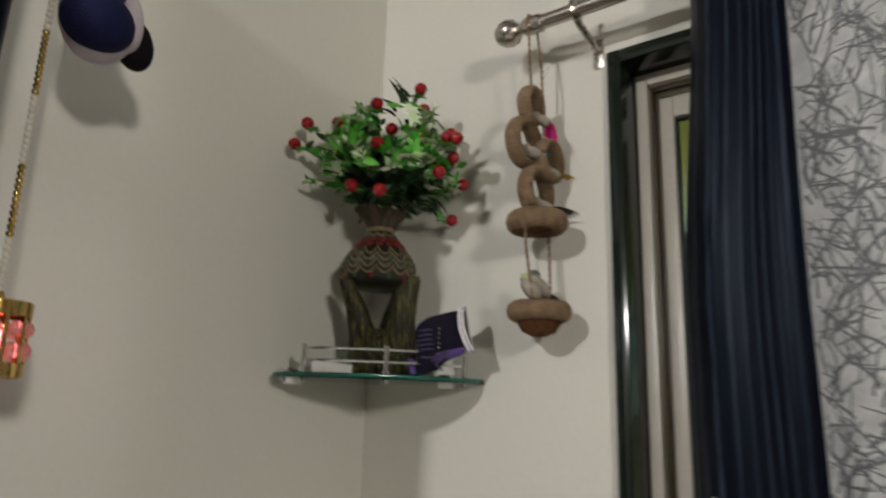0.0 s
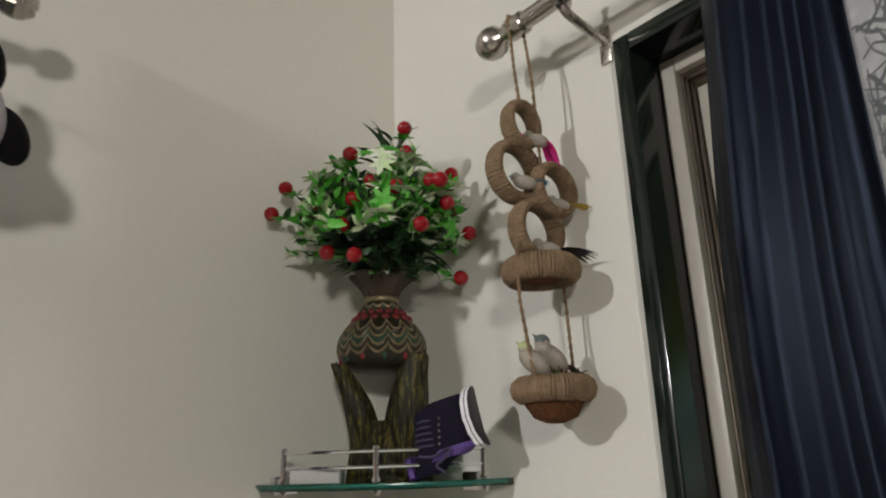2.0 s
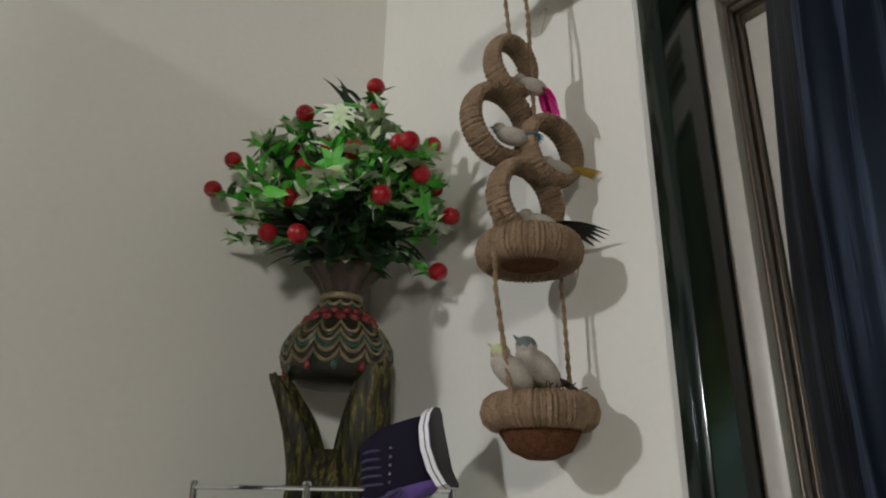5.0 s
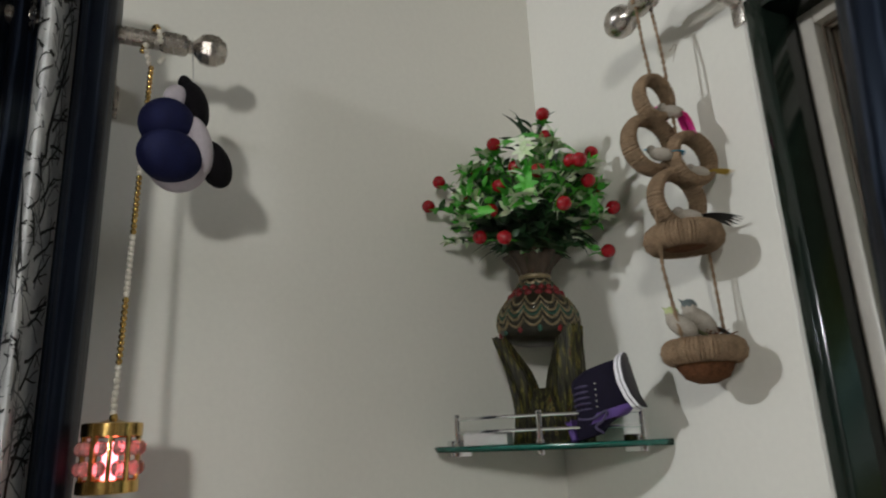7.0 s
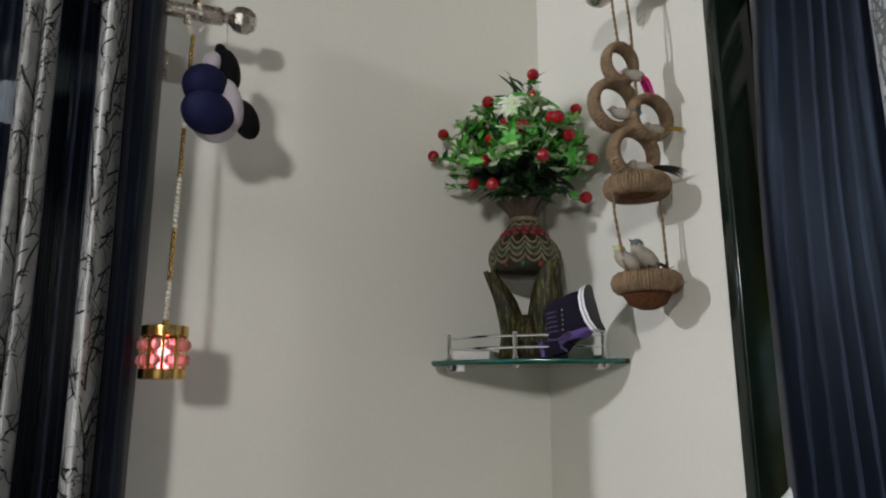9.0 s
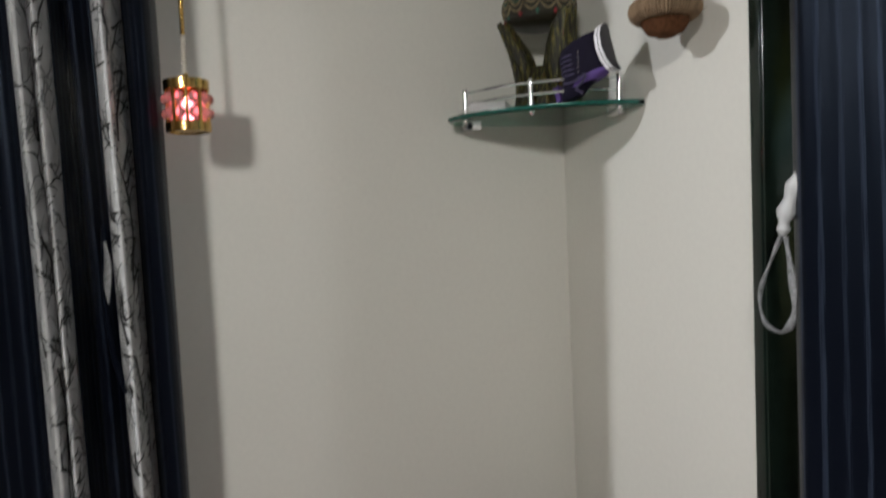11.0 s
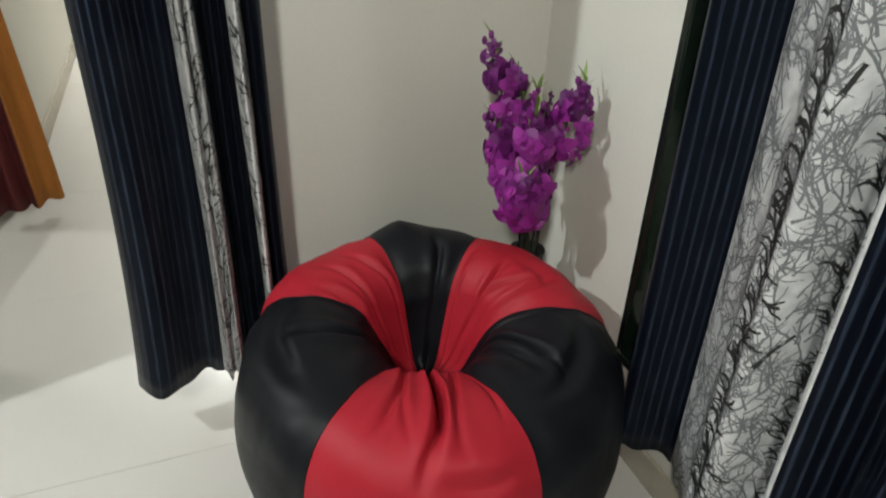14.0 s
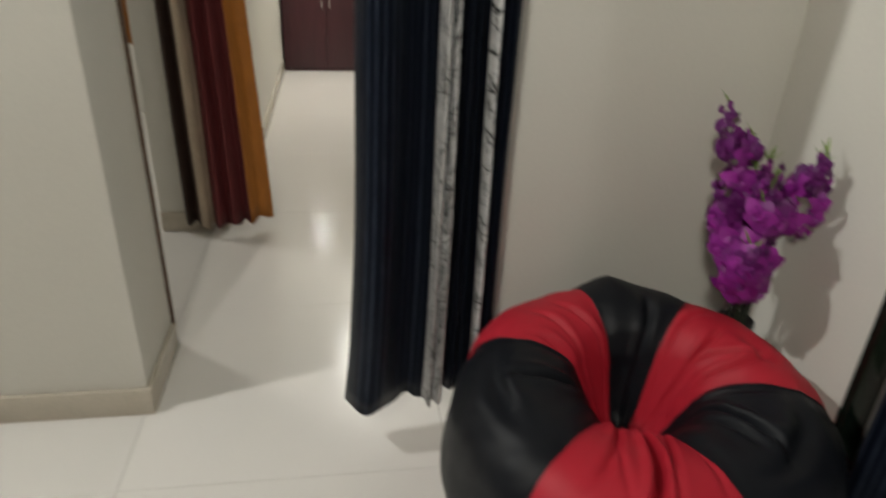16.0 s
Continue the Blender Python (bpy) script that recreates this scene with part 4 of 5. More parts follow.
for k, t in enumerate(tips + extra):
    root = Vector((rng.uniform(-0.012, 0.012), rng.uniform(-0.012, 0.012), -0.03))
    path = spline([root, t * 0.45 + Vector((0, 0, 0.018)), t], 5)
    part("stem", tube(bmesh.new(), path, 0.0011, 5), stem_m, bq)
    berry = k < len(tips)
    if berry:
        b = part("berry", ball(bmesh.new(), t, 0.0106, (1, 1, 0.97), 16, 12), berry_m, bq)
        for q in range(5):
            a = q * 1.256
            leaf(la, t - Vector((0, 0, 0.002)) - (t.normalized() * 0.014), Vector((math.cos(a), math.sin(a), 0.1)) + t.normalized() * 0.4, 0.017, 0.0042)
    for i in range(4, len(path)):
        for q in range(4):
            a = rng.uniform(0, 6.28)
            d = Vector((math.cos(a), math.sin(a), rng.uniform(-0.2, 0.9))) + (path[i] - path[i - 1]).normalized() * 0.7
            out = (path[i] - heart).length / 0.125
            # leaves near the heart go near-black: the bouquet's inner shade as colour
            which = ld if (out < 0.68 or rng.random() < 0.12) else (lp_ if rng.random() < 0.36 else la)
            bp_ = path[i]
            end = bp_ + d.normalized() * 0.026 + O
            if end.x < 0.004 or end.y > -0.004:
                d = Vector((abs(d.x), -abs(d.y), d.z))
            if any((bp_ + d.normalized() * 0.012 - c).length < 0.021 for c in tips):
                continue
            leaf(which, bp_, d, rng.uniform(0.017, 0.028), rng.uniform(0.0040, 0.0062), rng.uniform(-0.1, 0.5), Vector((rng.uniform(-1, 1), rng.uniform(-1, 1), rng.uniform(-0.4, 0.8))))
    if not berry and k % 2 == 0:
        for q in range(6):
            a = q * 1.047 + k
            leaf(lp_, t, Vector((math.cos(a), math.sin(a), 0.25)) + t.normalized() * 0.5, 0.024, 0.0060, 0.4)
for k in range(48):
    a, e = rng.uniform(0, 6.28), rng.uniform(-0.25, 1.1)
    o = Vector((math.cos(a) * math.cos(e), math.sin(a) * math.cos(e), math.sin(e)))
    c = heart + Vector((0, 0, 0.072)) + Vector((o.x * 0.118, o.y * 0.118, o.z * 0.108)) * rng.uniform(0.82, 1.0)
    w = c + O
    if w.x < 0.03 or w.y > -0.03 or any((c - t).length < 0.024 for t in tips):
        continue
    e1 = o.orthogonal().normalized()
    e2 = o.cross(e1)
    for q in range(6):
        b_ = q * 1.047 + a
        leaf(lp_ if k % 5 < 2 else la, c, e1 * math.cos(b_) + e2 * math.sin(b_) + o * 0.35, rng.uniform(0.016, 0.024), 0.0048, 0.3, o)
for q in range(10):
    a = rng.uniform(0, 6.28)
    leaf((ld, la, lp_)[q % 3], Vector((0.02 * math.cos(a), 0.02 * math.sin(a), 0.012)), Vector((math.cos(a), math.sin(a), 0.05)), rng.uniform(0.03, 0.042), 0.007, 0.4)
# near-black filler leaves that paint in the shade between the stems
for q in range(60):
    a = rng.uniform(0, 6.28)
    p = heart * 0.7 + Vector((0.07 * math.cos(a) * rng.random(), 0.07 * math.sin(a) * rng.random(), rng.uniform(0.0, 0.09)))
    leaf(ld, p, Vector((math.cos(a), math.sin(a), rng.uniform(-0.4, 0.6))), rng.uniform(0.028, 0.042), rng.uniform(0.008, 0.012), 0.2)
# long dark blades at the crown and drooping over the collar
for base, d in (((0.075, -0.045, 0.165), (0.1, -0.3, 1)), ((0.080, -0.035, 0.170), (-0.3, -0.4, 0.9)), ((0.085, -0.030, 0.165), (0.1, 0.5, 0.9)), ((0.065, -0.05, 0.150), (-0.2, -0.8, 0.5)),
                ((0.0, -0.06, 0.015), (-0.3, -1, -0.15)), ((0.01, -0.06, 0.022), (-0.1, -1, 0.1)), ((0.09, 0.02, 0.01), (0.7, 0.5, -0.5)), ((0.07, 0.03, 0.02), (0.5, 0.6, -0.3))):
    for q in range(3):
        leaf(ld, Vector(base) + Vector((0, 0, 0.008 * q)), Vector(d) + Vector((rng.uniform(-0.3, 0.3), rng.uniform(-0.3, 0.3), rng.uniform(-0.2, 0.2))), rng.uniform(0.03, 0.045), 0.0045, 0.35)
tagged(part("green_leaves", la, green_a, bq), kind="stuff")
tagged(part("dark_and_shaded_leaves", ld, green_d, bq), kind="stuff")
tagged(part("pale_leaves", lp_, pale, bq), kind="stuff")

# ---- sneaker ornament on the shelf ----
purple_cloth = mat("dark_purple_canvas", (0.008, 0.006, 0.017), 0.75, vary=0.3, scale=120, bump=0.4, spec=0.15)
lining = mat("purple_lining", (0.09, 0.045, 0.22), 0.7, vary=0.2, scale=80)
rubber = mat("white_rubber", (0.74, 0.72, 0.76), 0.45, vary=0.06, scale=40)
black_rub = mat("black_rubber_line", (0.012, 0.010, 0.018), 0.5, vary=0.2)
lace_m = mat("lilac_lace", (0.05, 0.04, 0.09), 0.8, vary=0.2, scale=150, bump=0.3)
shoe = thing("sneaker_ornament", (0.262, -0.074, SZ + 0.004), "dark purple canvas sneaker ornament standing on end, white rubber sole", "shoe")
# local frame: s up along the shoe, o towards the sole, w across
so, sw = Vector((0.85, 0.53, 0)), Vector((0.53, -0.85, 0))
SM = Matrix(((so.x, sw.x, 0, 0), (so.y, sw.y, 0, 0), (0, 0, 1, 0), (0, 0, 0, 1))) @ pose(0, 0, 0, 0, -15, 0) @ Matrix.Diagonal((0.92, 0.82, 0.88, 1))


def shoe_ring(z, o0, o1, w, n=20):
    c, r = (o0 + o1) / 2, (o1 - o0) / 2
    out = []
    for k in range(n):
        a = 2 * math.pi * k / n
        x, y = math.cos(a), math.sin(a)
        out.append(SM @ Vector((c + r * math.copysign(abs(x) ** 0.7, x), w * math.copysign(abs(y) ** 0.8, y), z)))
    return out


def loft(rings):
    bm = bmesh.new()
    vs = [[bm.verts.new(p) for p in r] for r in rings]
    n = len(vs[0])
    for p, q in zip(vs, vs[1:]):
        for k in range(n):
            bm.faces.new((p[k], p[(k + 1) % n], q[(k + 1) % n], q[k]))
    bm.faces.new(vs[0][::-1]), bm.faces.new(vs[-1])
    return bm


part("upper", loft([shoe_ring(z, a, b, w) for z, a, b, w in ((0.021, -0.074, -0.034, 0.012), (0.030, -0.072, -0.022, 0.016), (0.040, -0.068, 0.004, 0.018), (0.050, -0.064, 0.018, 0.019), (0.066, -0.060, 0.019, 0.0195), (0.080, -0.058, 0.018, 0.020), (0.092, -0.058, 0.018, 0.020),
                                                           (0.104, -0.052, 0.020, 0.019), (0.112, -0.034, 0.021, 0.014))]), purple_cloth, shoe)
for o, t, m_, nm in ((0.0195, 0.0048, rubber, "sole_band"), (0.0243, 0.0014, black_rub, "sole_stripe"), (0.0257, 0.0040, rubber, "outsole"), (0.0297, 0.0012, black_rub, "tread")):
    rings = []
    outline = [(0.036, 0.010), (0.040, 0.017), (0.056, 0.0205), (0.078, 0.0215), (0.099, 0.021), (0.111, 0.016), (0.117, 0.007)]
    loop = [(z, w) for z, w in outline] + [(z, -w) for z, w in outline[::-1]]
    bm = bmesh.new()
    bend = lambda z: 0.008 * ((z - 0.076) / 0.04) ** 2 - 0.005
    va = [bm.verts.new(SM @ Vector((o + bend(z), w, z))) for z, w in loop]
    vb = [bm.verts.new(SM @ Vector((o + t + bend(z), w, z))) for z, w in loop]
    nn = len(loop)
    bm.faces.new(va[::-1]), bm.faces.new(vb)
    for k in range(nn):
        bm.faces.new((va[k], va[(k + 1) % nn], vb[(k + 1) % nn], vb[k]))
    part(nm, bm, m_, shoe)
for k in range(5):
    z, o = 0.056 + 0.008 * k, 0.002 * k
    part("lace", tube(bmesh.new(), spline([SM @ Vector((-0.030 + o, 0.017, z)), SM @ Vector((-0.048 + o, 0.0195, z + 0.003)), SM @ Vector((-0.062 + o, 0.006, z + 0.004)), SM @ Vector((-0.056 + o, -0.014, z + 0.001))], 4), 0.0013, 6), lace_m, shoe)
    part("lace_eyelet", ball(bmesh.new(), SM @ Vector((-0.024 + o, 0.0192, z)), 0.0018, u=8, v=6), chrome, shoe)
part("lace_bow", tube(bmesh.new(), spline([SM @ Vector((-0.056, 0.019, 0.048)), SM @ Vector((-0.036, 0.024, 0.042)), SM @ Vector((-0.012, 0.025, 0.046)), SM @ Vector((-0.020, 0.025, 0.036)), SM @ Vector((-0.034, 0.024, 0.030)), SM @ Vector((-0.026, 0.022, 0.018))], 5), 0.0017, 6), lace_m, shoe)
part("lining", loft([shoe_ring(z, a, b, w) for z, a, b, w in ((0.036, -0.055, 0.008, 0.0190), (0.042, -0.050, 0.0185, 0.0203), (0.048, -0.046, 0.019, 0.0196))]), lining, shoe, "purple lining at the shoe's opening")
part("tongue", bxm((-0.078, -0.012, 0.024), (-0.070, 0.012, 0.050), 0.002, SM), lining, shoe)


# ---- hanging rope rings with nests ----
HX, HY = 0.386, -0.070


def wrapped(c, major, thick, wide, n=48, axis="x", tall=1.0):
    """Hoop bound with rope: every turn of the binding is a ridge."""
    bm = bmesh.new()
    seg, steps = 10, n * 5
    rings = []
    for i in range(steps):
        a = 2 * math.pi * i / steps
        k = 0.90 + 0.11 * abs(math.sin(n * a / 2)) ** 0.6 + 0.03 * math.sin(i * 1.7)
        ring = []
        for j in range(seg):
            t = 2 * math.pi * j / seg
            rr, ax = major + thick * k * math.cos(t), wide * k * math.sin(t)
            v = Vector((ax, rr * math.cos(a), rr * tall * math.sin(a))) if axis == "x" else Vector((rr * math.cos(a), rr * math.sin(a), ax))
            ring.append(bm.verts.new(Vector(c) + v))
        rings.append(ring)
    for i in range(steps):
        p, q = rings[i], rings[(i + 1) % steps]
        for j in range(seg):
            bm.faces.new((p[j], p[(j + 1) % seg], q[(j + 1) % seg], q[j]))
    return bm


def twisted(pts, r):
    """Two-strand twine."""
    bm = bmesh.new()
    pts = [Vector(p) for p in pts]
    ln = sum((b - a).length for a, b in zip(pts, pts[1:]))
    fine = []
    for a, b in zip(pts, pts[1:]):
        n = max(2, int((b - a).length / 0.004))
        fine += [a.lerp(b, k / n) for k in range(n)]
    fine.append(pts[-1])
    for ph in (0, math.pi):
        tube(bm, [p + 0.55 * r * Vector((math.cos(i * 1.25 + ph), math.sin(i * 1.25 + ph), 0)) for i, p in enumerate(fine)], r * 0.62, 6)
    return bm


hang = thing("rope_nest_hanger", (HX, HY, 2.17), "jute rope hanging of rings and two nests on the rod", "wall hanging")
D = Vector((-HX, -HY, -2.17))
rel = lambda y, z, x=HX: Vector((x, y, z)) + D
part("hoop", wrapped(rel(-0.082, 2.020), 0.0225, 0.0062, 0.012, 32, tall=1.15), jute, hang)
part("hoop", wrapped(rel(-0.090, 1.960, HX - 0.008), 0.033, 0.0075, 0.0135, 44), jute, hang)
part("hoop", wrapped(rel(-0.044, 1.941, HX + 0.008), 0.0290, 0.0070, 0.0135, 40), jute, hang)
part("hoop", wrapped(rel(-0.068, 1.888), 0.0325, 0.0075, 0.0135, 44), jute, hang)
part("nest_ring", wrapped(rel(-0.066, 1.840), 0.0335, 0.0125, 0.0155, 58, "z"), jute, hang, "jute-bound upper nest ring")
part("nest_bowl", lathe(bmesh.new(), [(0.030, -0.008), (0.027, -0.010), (0.012, -0.010), (0.001, -0.009)], 20, rel(-0.066, 1.840)), coir, hang)
part("nest_ring", wrapped(rel(-0.060, 1.708), 0.0340, 0.0130, 0.0145, 58, "z"), jute, hang, "jute-bound lower nest ring")
part("nest_bowl", lathe(bmesh.new(), [(0.0335, 0.0), (0.031, -0.016), (0.023, -0.029), (0.010, -0.035), (0.001, -0.0355)], 24, rel(-0.060, 1.708), ripple=lambda a, z: 0.0012 * math.sin(a * 13 + z * 300)), coir, hang, "brown coir nest bowl")
moss = bmesh.new()
rg = random.Random(4)
for k in range(130):
    a, r_ = rg.uniform(0, 6.28), rg.uniform(0, 0.024)
    p = rel(-0.060 + r_ * math.sin(a), 1.716, HX + r_ * math.cos(a))
    q = p + Vector((rg.uniform(-0.012, 0.012), rg.uniform(-0.012, 0.012), rg.uniform(0.001, 0.016)))
    tube(moss, [p, (p + q) / 2 + Vector((0.002, 0, 0.003)), q], 0.0006, 4)
lathe(moss, [(0.027, -0.004), (0.024, 0.006), (0.012, 0.011), (0.001, 0.012)], 20, rel(-0.060, 1.708))
tagged(part("nest_fibre", moss, coir, hang), kind="stuff")
part("rope", twisted([rel(-0.092, 2.172), rel(-0.088, 2.10), rel(-0.082, 2.046)], 0.0021), jute, hang)
part("rope", twisted([rel(-0.068, 2.172), rel(-0.068, 2.08, HX + 0.01), rel(-0.066, 1.965, HX + 0.012)], 0.0021), jute, hang)
part("rope", tube(bmesh.new(), [rel(-0.08 + 0.0145 * math.cos(a), 2.158 + 0.0145 * math.sin(a)) for a in [math.pi * k / 10 for k in range(-1, 12)]], 0.0026, 6), jute, hang)
part("rope", twisted([rel(-0.107, 1.872, HX + 0.004), rel(-0.108, 1.80, HX + 0.005), rel(-0.100, 1.715, HX + 0.012)], 0.0021), jute, hang)
part("rope", twisted([rel(-0.030, 1.840, HX), rel(-0.027, 1.78, HX), rel(-0.024, 1.712, HX)], 0.0021), jute, hang)
for k in range(9):
    y, z = rg.choice(((-0.03, 1.84), (-0.06, 1.69), (-0.094, 2.0), (-0.05, 2.09), (-0.02, 1.71)))
    p = rel(y, z, HX + 0.004)
    part("loose_fibre", tube(bmesh.new(), spline([p, p + Vector((rg.uniform(-0.01, 0.01), rg.uniform(0.004, 0.012), rg.uniform(-0.008, 0.012))), p + Vector((rg.uniform(-0.015, 0.015), 0.016, rg.uniform(-0.015, 0.015)))], 4), 0.0004, 4), jute, hang)

feather = mat("pale_grey_feather_finish", (0.36, 0.32, 0.27), 0.85, vary=0.25, scale=120, bump=0.5)
tail_cols = {"pink": (0.75, 0.03, 0.30), "blue": (0.04, 0.32, 0.55), "yellow": (0.55, 0.36, 0.03), "black": (0.012, 0.012, 0.012), "grey": (0.10, 0.12, 0.12), "lime": (0.42, 0.46, 0.22)}
tail_m = {k: mat(k + "_feather", c, 0.6, vary=0.25, scale=90, bump=0.3) for k, c in tail_cols.items()}


def ornament(place, heading, tail, size, droop, label, spread=0.35, long=3.0, wide=0.42, pitch=10):
    """Small craft bird figure: one plain mesh, body, head and tail fan."""
    bm = bmesh.new()
    m = pose(0, 0, 0, 0, pitch, heading)
    ball(bm, m @ Vector((0, 0, 0)), size, (1.4, 0.75, 0.8), 16, 12, m)
    ball(bm, m @ Vector((-size * 1.15, 0, size * 0.42)), size * 0.58, (1, 0.9, 0.95), 12, 10, m)
    nf = len(bm.faces)
    lathe(bm, [(size * 0.14, 0), (size * 0.02, size * 0.4)], 8, m=Matrix.Translation(m @ Vector((-size * 1.65, 0, size * 0.4))) @ m @ pose(0, 0, 0, 0, -90, 0))
    for k in range(5):
        a = (k - 2) * spread / 2
        leaf(bm, m @ Vector((size * 0.9, 0, size * 0.15)), pose(0, 0, 0, 0, 0, heading) @ Vector((math.cos(a), math.sin(a), droop)), size * long, size * wide, 0.2)
    bm.faces.ensure_lookup_table()
    for f_ in bm.faces[nf:]:
        f_.material_index = 1
    if tail in ("grey", "lime"):
        hd = m @ Vector((-size * 1.15, 0, size * 0.42))
        for f_ in bm.faces[:nf]:
            if (f_.calc_center_median() - hd).length < size * 0.62 and f_.calc_center_median().z > hd.z:
                f_.material_index = 1
    ob = new("bird_figurine", mesh_of("bird_figurine", bm, [feather, tail_m[tail]]))
    ob.location = place
    return tagged(ob, label, "figurine", "nest figurines")


ornament((HX + 0.010, -0.066, 2.000), 62, "pink", 0.0105, -1.3, "pale craft bird with a pink feather fan on a jute ring", 0.9, 3.4, 0.62)
ornament((HX + 0.006, -0.088, 1.942), 60, "blue", 0.0105, 0.1, "pale craft bird with a blue tail in a jute ring", 0.5, 1.8)
ornament((HX + 0.014, -0.040, 1.922), 70, "yellow", 0.0095, 0.15, "pale craft bird with a yellow tail in a jute ring", 0.25, 3.4)
ornament((HX + 0.010, -0.062, 1.864), 62, "black", 0.0115, 0.0, "pale craft bird with a black tail on the upper nest", 0.4, 4.2, 0.5)
ornament((HX + 0.006, -0.093, 1.735), 60, "lime", 0.0140, -0.3, "pale grey craft bird with a lime head in the nest", 0.3, 1.6, 0.4, 38)
ornament((HX + 0.002, -0.062, 1.742), 62, "grey", 0.0160, -0.3, "grey craft bird with a banded head in the nest", 0.3, 1.6, 0.4, 42)

# ---- soft toy on the doorway rod ----
toy_navy = mat("navy_plush", (0.010, 0.012, 0.050), 0.8, vary=0.25, scale=90, fine=5, bump=0.5, spec=0.15)
toy_black = mat("black_plush", (0.006, 0.005, 0.007), 0.85, vary=0.25, scale=90, fine=5, bump=0.5, spec=0.15)
toy_white = mat("lilac_white_plush", (0.52, 0.47, 0.52), 0.85, vary=0.1, scale=90, fine=5, bump=0.5)
bm = bmesh.new()


tv, tr_ = Vector((0.79, 0.62, 0)), Vector((-0.62, 0.79, 0))


def lump(r, z, v, size, idx, tilt=0):
    """Stuffed lump: across, up and forward of the toy's middle, radii in the same order."""
    k = len(bm.faces)
    vs = bmesh.ops.create_uvsphere(bm, u_segments=24, v_segments=16, radius=1)["verts"]
    ct, st_ = math.cos(radians(tilt)), math.sin(radians(tilt))
    for q in vs:
        a, b, d = q.co.x * size[0], q.co.z * size[1], q.co.y * size[2]
        q.co = tr_ * (r + a * ct + b * st_) + tv * (v + d) + Vector((0, 0, z - a * st_ + b * ct))
    bm.faces.ensure_lookup_table()
    for f_ in bm.faces[k:]:
        f_.material_index = idx


lump(-0.002, 0.0, -0.004, (0.038, 0.046, 0.036), 2)
lump(-0.016, 0.024, 0.016, (0.032, 0.031, 0.032), 0)
lump(-0.010, -0.018, 0.019, (0.037, 0.031, 0.036), 0, 14)
lump(0.000, -0.016, 0.000, (0.036, 0.037, 0.036), 2, 8)
lump(0.021, 0.004, 0.010, (0.016, 0.037, 0.027), 2, -16)
lump(0.042, -0.011, -0.006, (0.019, 0.031, 0.025), 1, -25)
lump(0.012, 0.060, -0.002, (0.019, 0.034, 0.024), 1, -14)
lump(0.004, 0.082, 0.0, (0.010, 0.019, 0.013), 1, -20)
lump(-0.009, 0.062, 0.010, (0.014, 0.018, 0.015), 2, 10)
# stitch the lumps to the body inside
bm.verts.ensure_lookup_table()
per = len(bm.verts) // 9
for k in range(1, 9):
    bm.edges.new((bm.verts[0], bm.verts[k * per]))
toy = new("plush_toy", mesh_of("plush_toy", bm, [toy_navy, toy_black, toy_white]))
toy.location = (0.150, -0.615, 1.974)
toy.rotation_euler = (0, 0, radians(-38))
tagged(toy, "navy, black and lilac-white plush toy hung from the curtain rod", "soft toy")
th = thing("hanging_thread", (0.124, -0.608, 2.147), "fine clear thread that holds the plush toy", "thread")
part("strand", tube(bmesh.new(), [(0, 0, 0), (0.010, 0.0, -0.012), (0.020, 0.002, -0.05), (0.024, 0.004, -0.082)], 0.0006, 5), chrome, th)

# ---- bead chain and lantern ----
gold_bead = mat("gold_bead", (0.62, 0.42, 0.14), 0.22, 1.0, vary=0.2, scale=80, bump=0)
pearl_bead = mat("pearl_bead", (0.70, 0.66, 0.58), 0.2, vary=0.08, scale=80, bump=0)
chain = thing("bead_chain", (0.122, -0.652, 2.135), "long gold and pearl bead chain looped over the rod", "bead chain")
gm = mesh_of("bead", ball(bmesh.new(), (0, 0, 0), 0.0037, (1, 1, 1), 10, 7), gold_bead)
pm = mesh_of("bead", ball(bmesh.new(), (0, 0, 0), 0.0037, (1, 1, 1), 10, 7), pearl_bead)
cpts = [Vector((0.0165 * math.cos(a), 0.004 - 0.014 * (a / math.pi), 0.0165 * math.sin(a))) for a in [math.pi * (1.35 - 0.1175 * k) for k in range(14)]]
cpts += [Vector((0.0165 - 0.004 * k, -0.012 + 0.0015 * k, -0.012 - 0.0055 * k)) for k in range(1, 5)]
cpts += [Vector((-0.012 + 0.004 * k, 0.010 - 0.001 * k, -0.018 - 0.004 * k)) for k in range(0, 4)]
z = -0.042
while z > -0.470:
    cpts.append(Vector((0.0015 * math.sin(z * 9) - 0.036 * z, -0.002 + z * 0.012, z)))
    z -= 0.0069
for k, p in enumerate(cpts):
    ob = new("bead", pm if (k // 11) % 2 and k > 3 else gm)
    ob.parent, ob.location = chain, p


def glow(name, colour, power):
    m, n, l, b = nodes_of(name)
    b.inputs["Base Color"].default_value = (*colour, 1)
    b.inputs["Emission Color"].default_value, b.inputs["Emission Strength"].default_value = (*colour, 1), power
    b.inputs["Roughness"].default_value = 0.2
    return m


lant = thing("lantern", (0.140, -0.659, 1.656), "small gold crystal-bead lantern with a glowing coloured light, hung on beads", "lantern")
lant.scale = (1.15, 1.15, 1.0)
gold = mat("polished_gold", (0.70, 0.46, 0.15), 0.18, 1.0, vary=0.2, scale=60, bump=0.05)
crystal, n_, l_, b_ = nodes_of("rose_crystal")
b_.inputs["Base Color"].default_value = (1.0, 0.62, 0.62, 1)
b_.inputs["Transmission Weight"].default_value, b_.inputs["Roughness"].default_value, b_.inputs["IOR"].default_value = 0.75, 0.05, 1.55
led = glow("coloured_led", (1.0, 0.22, 0.25), 5)
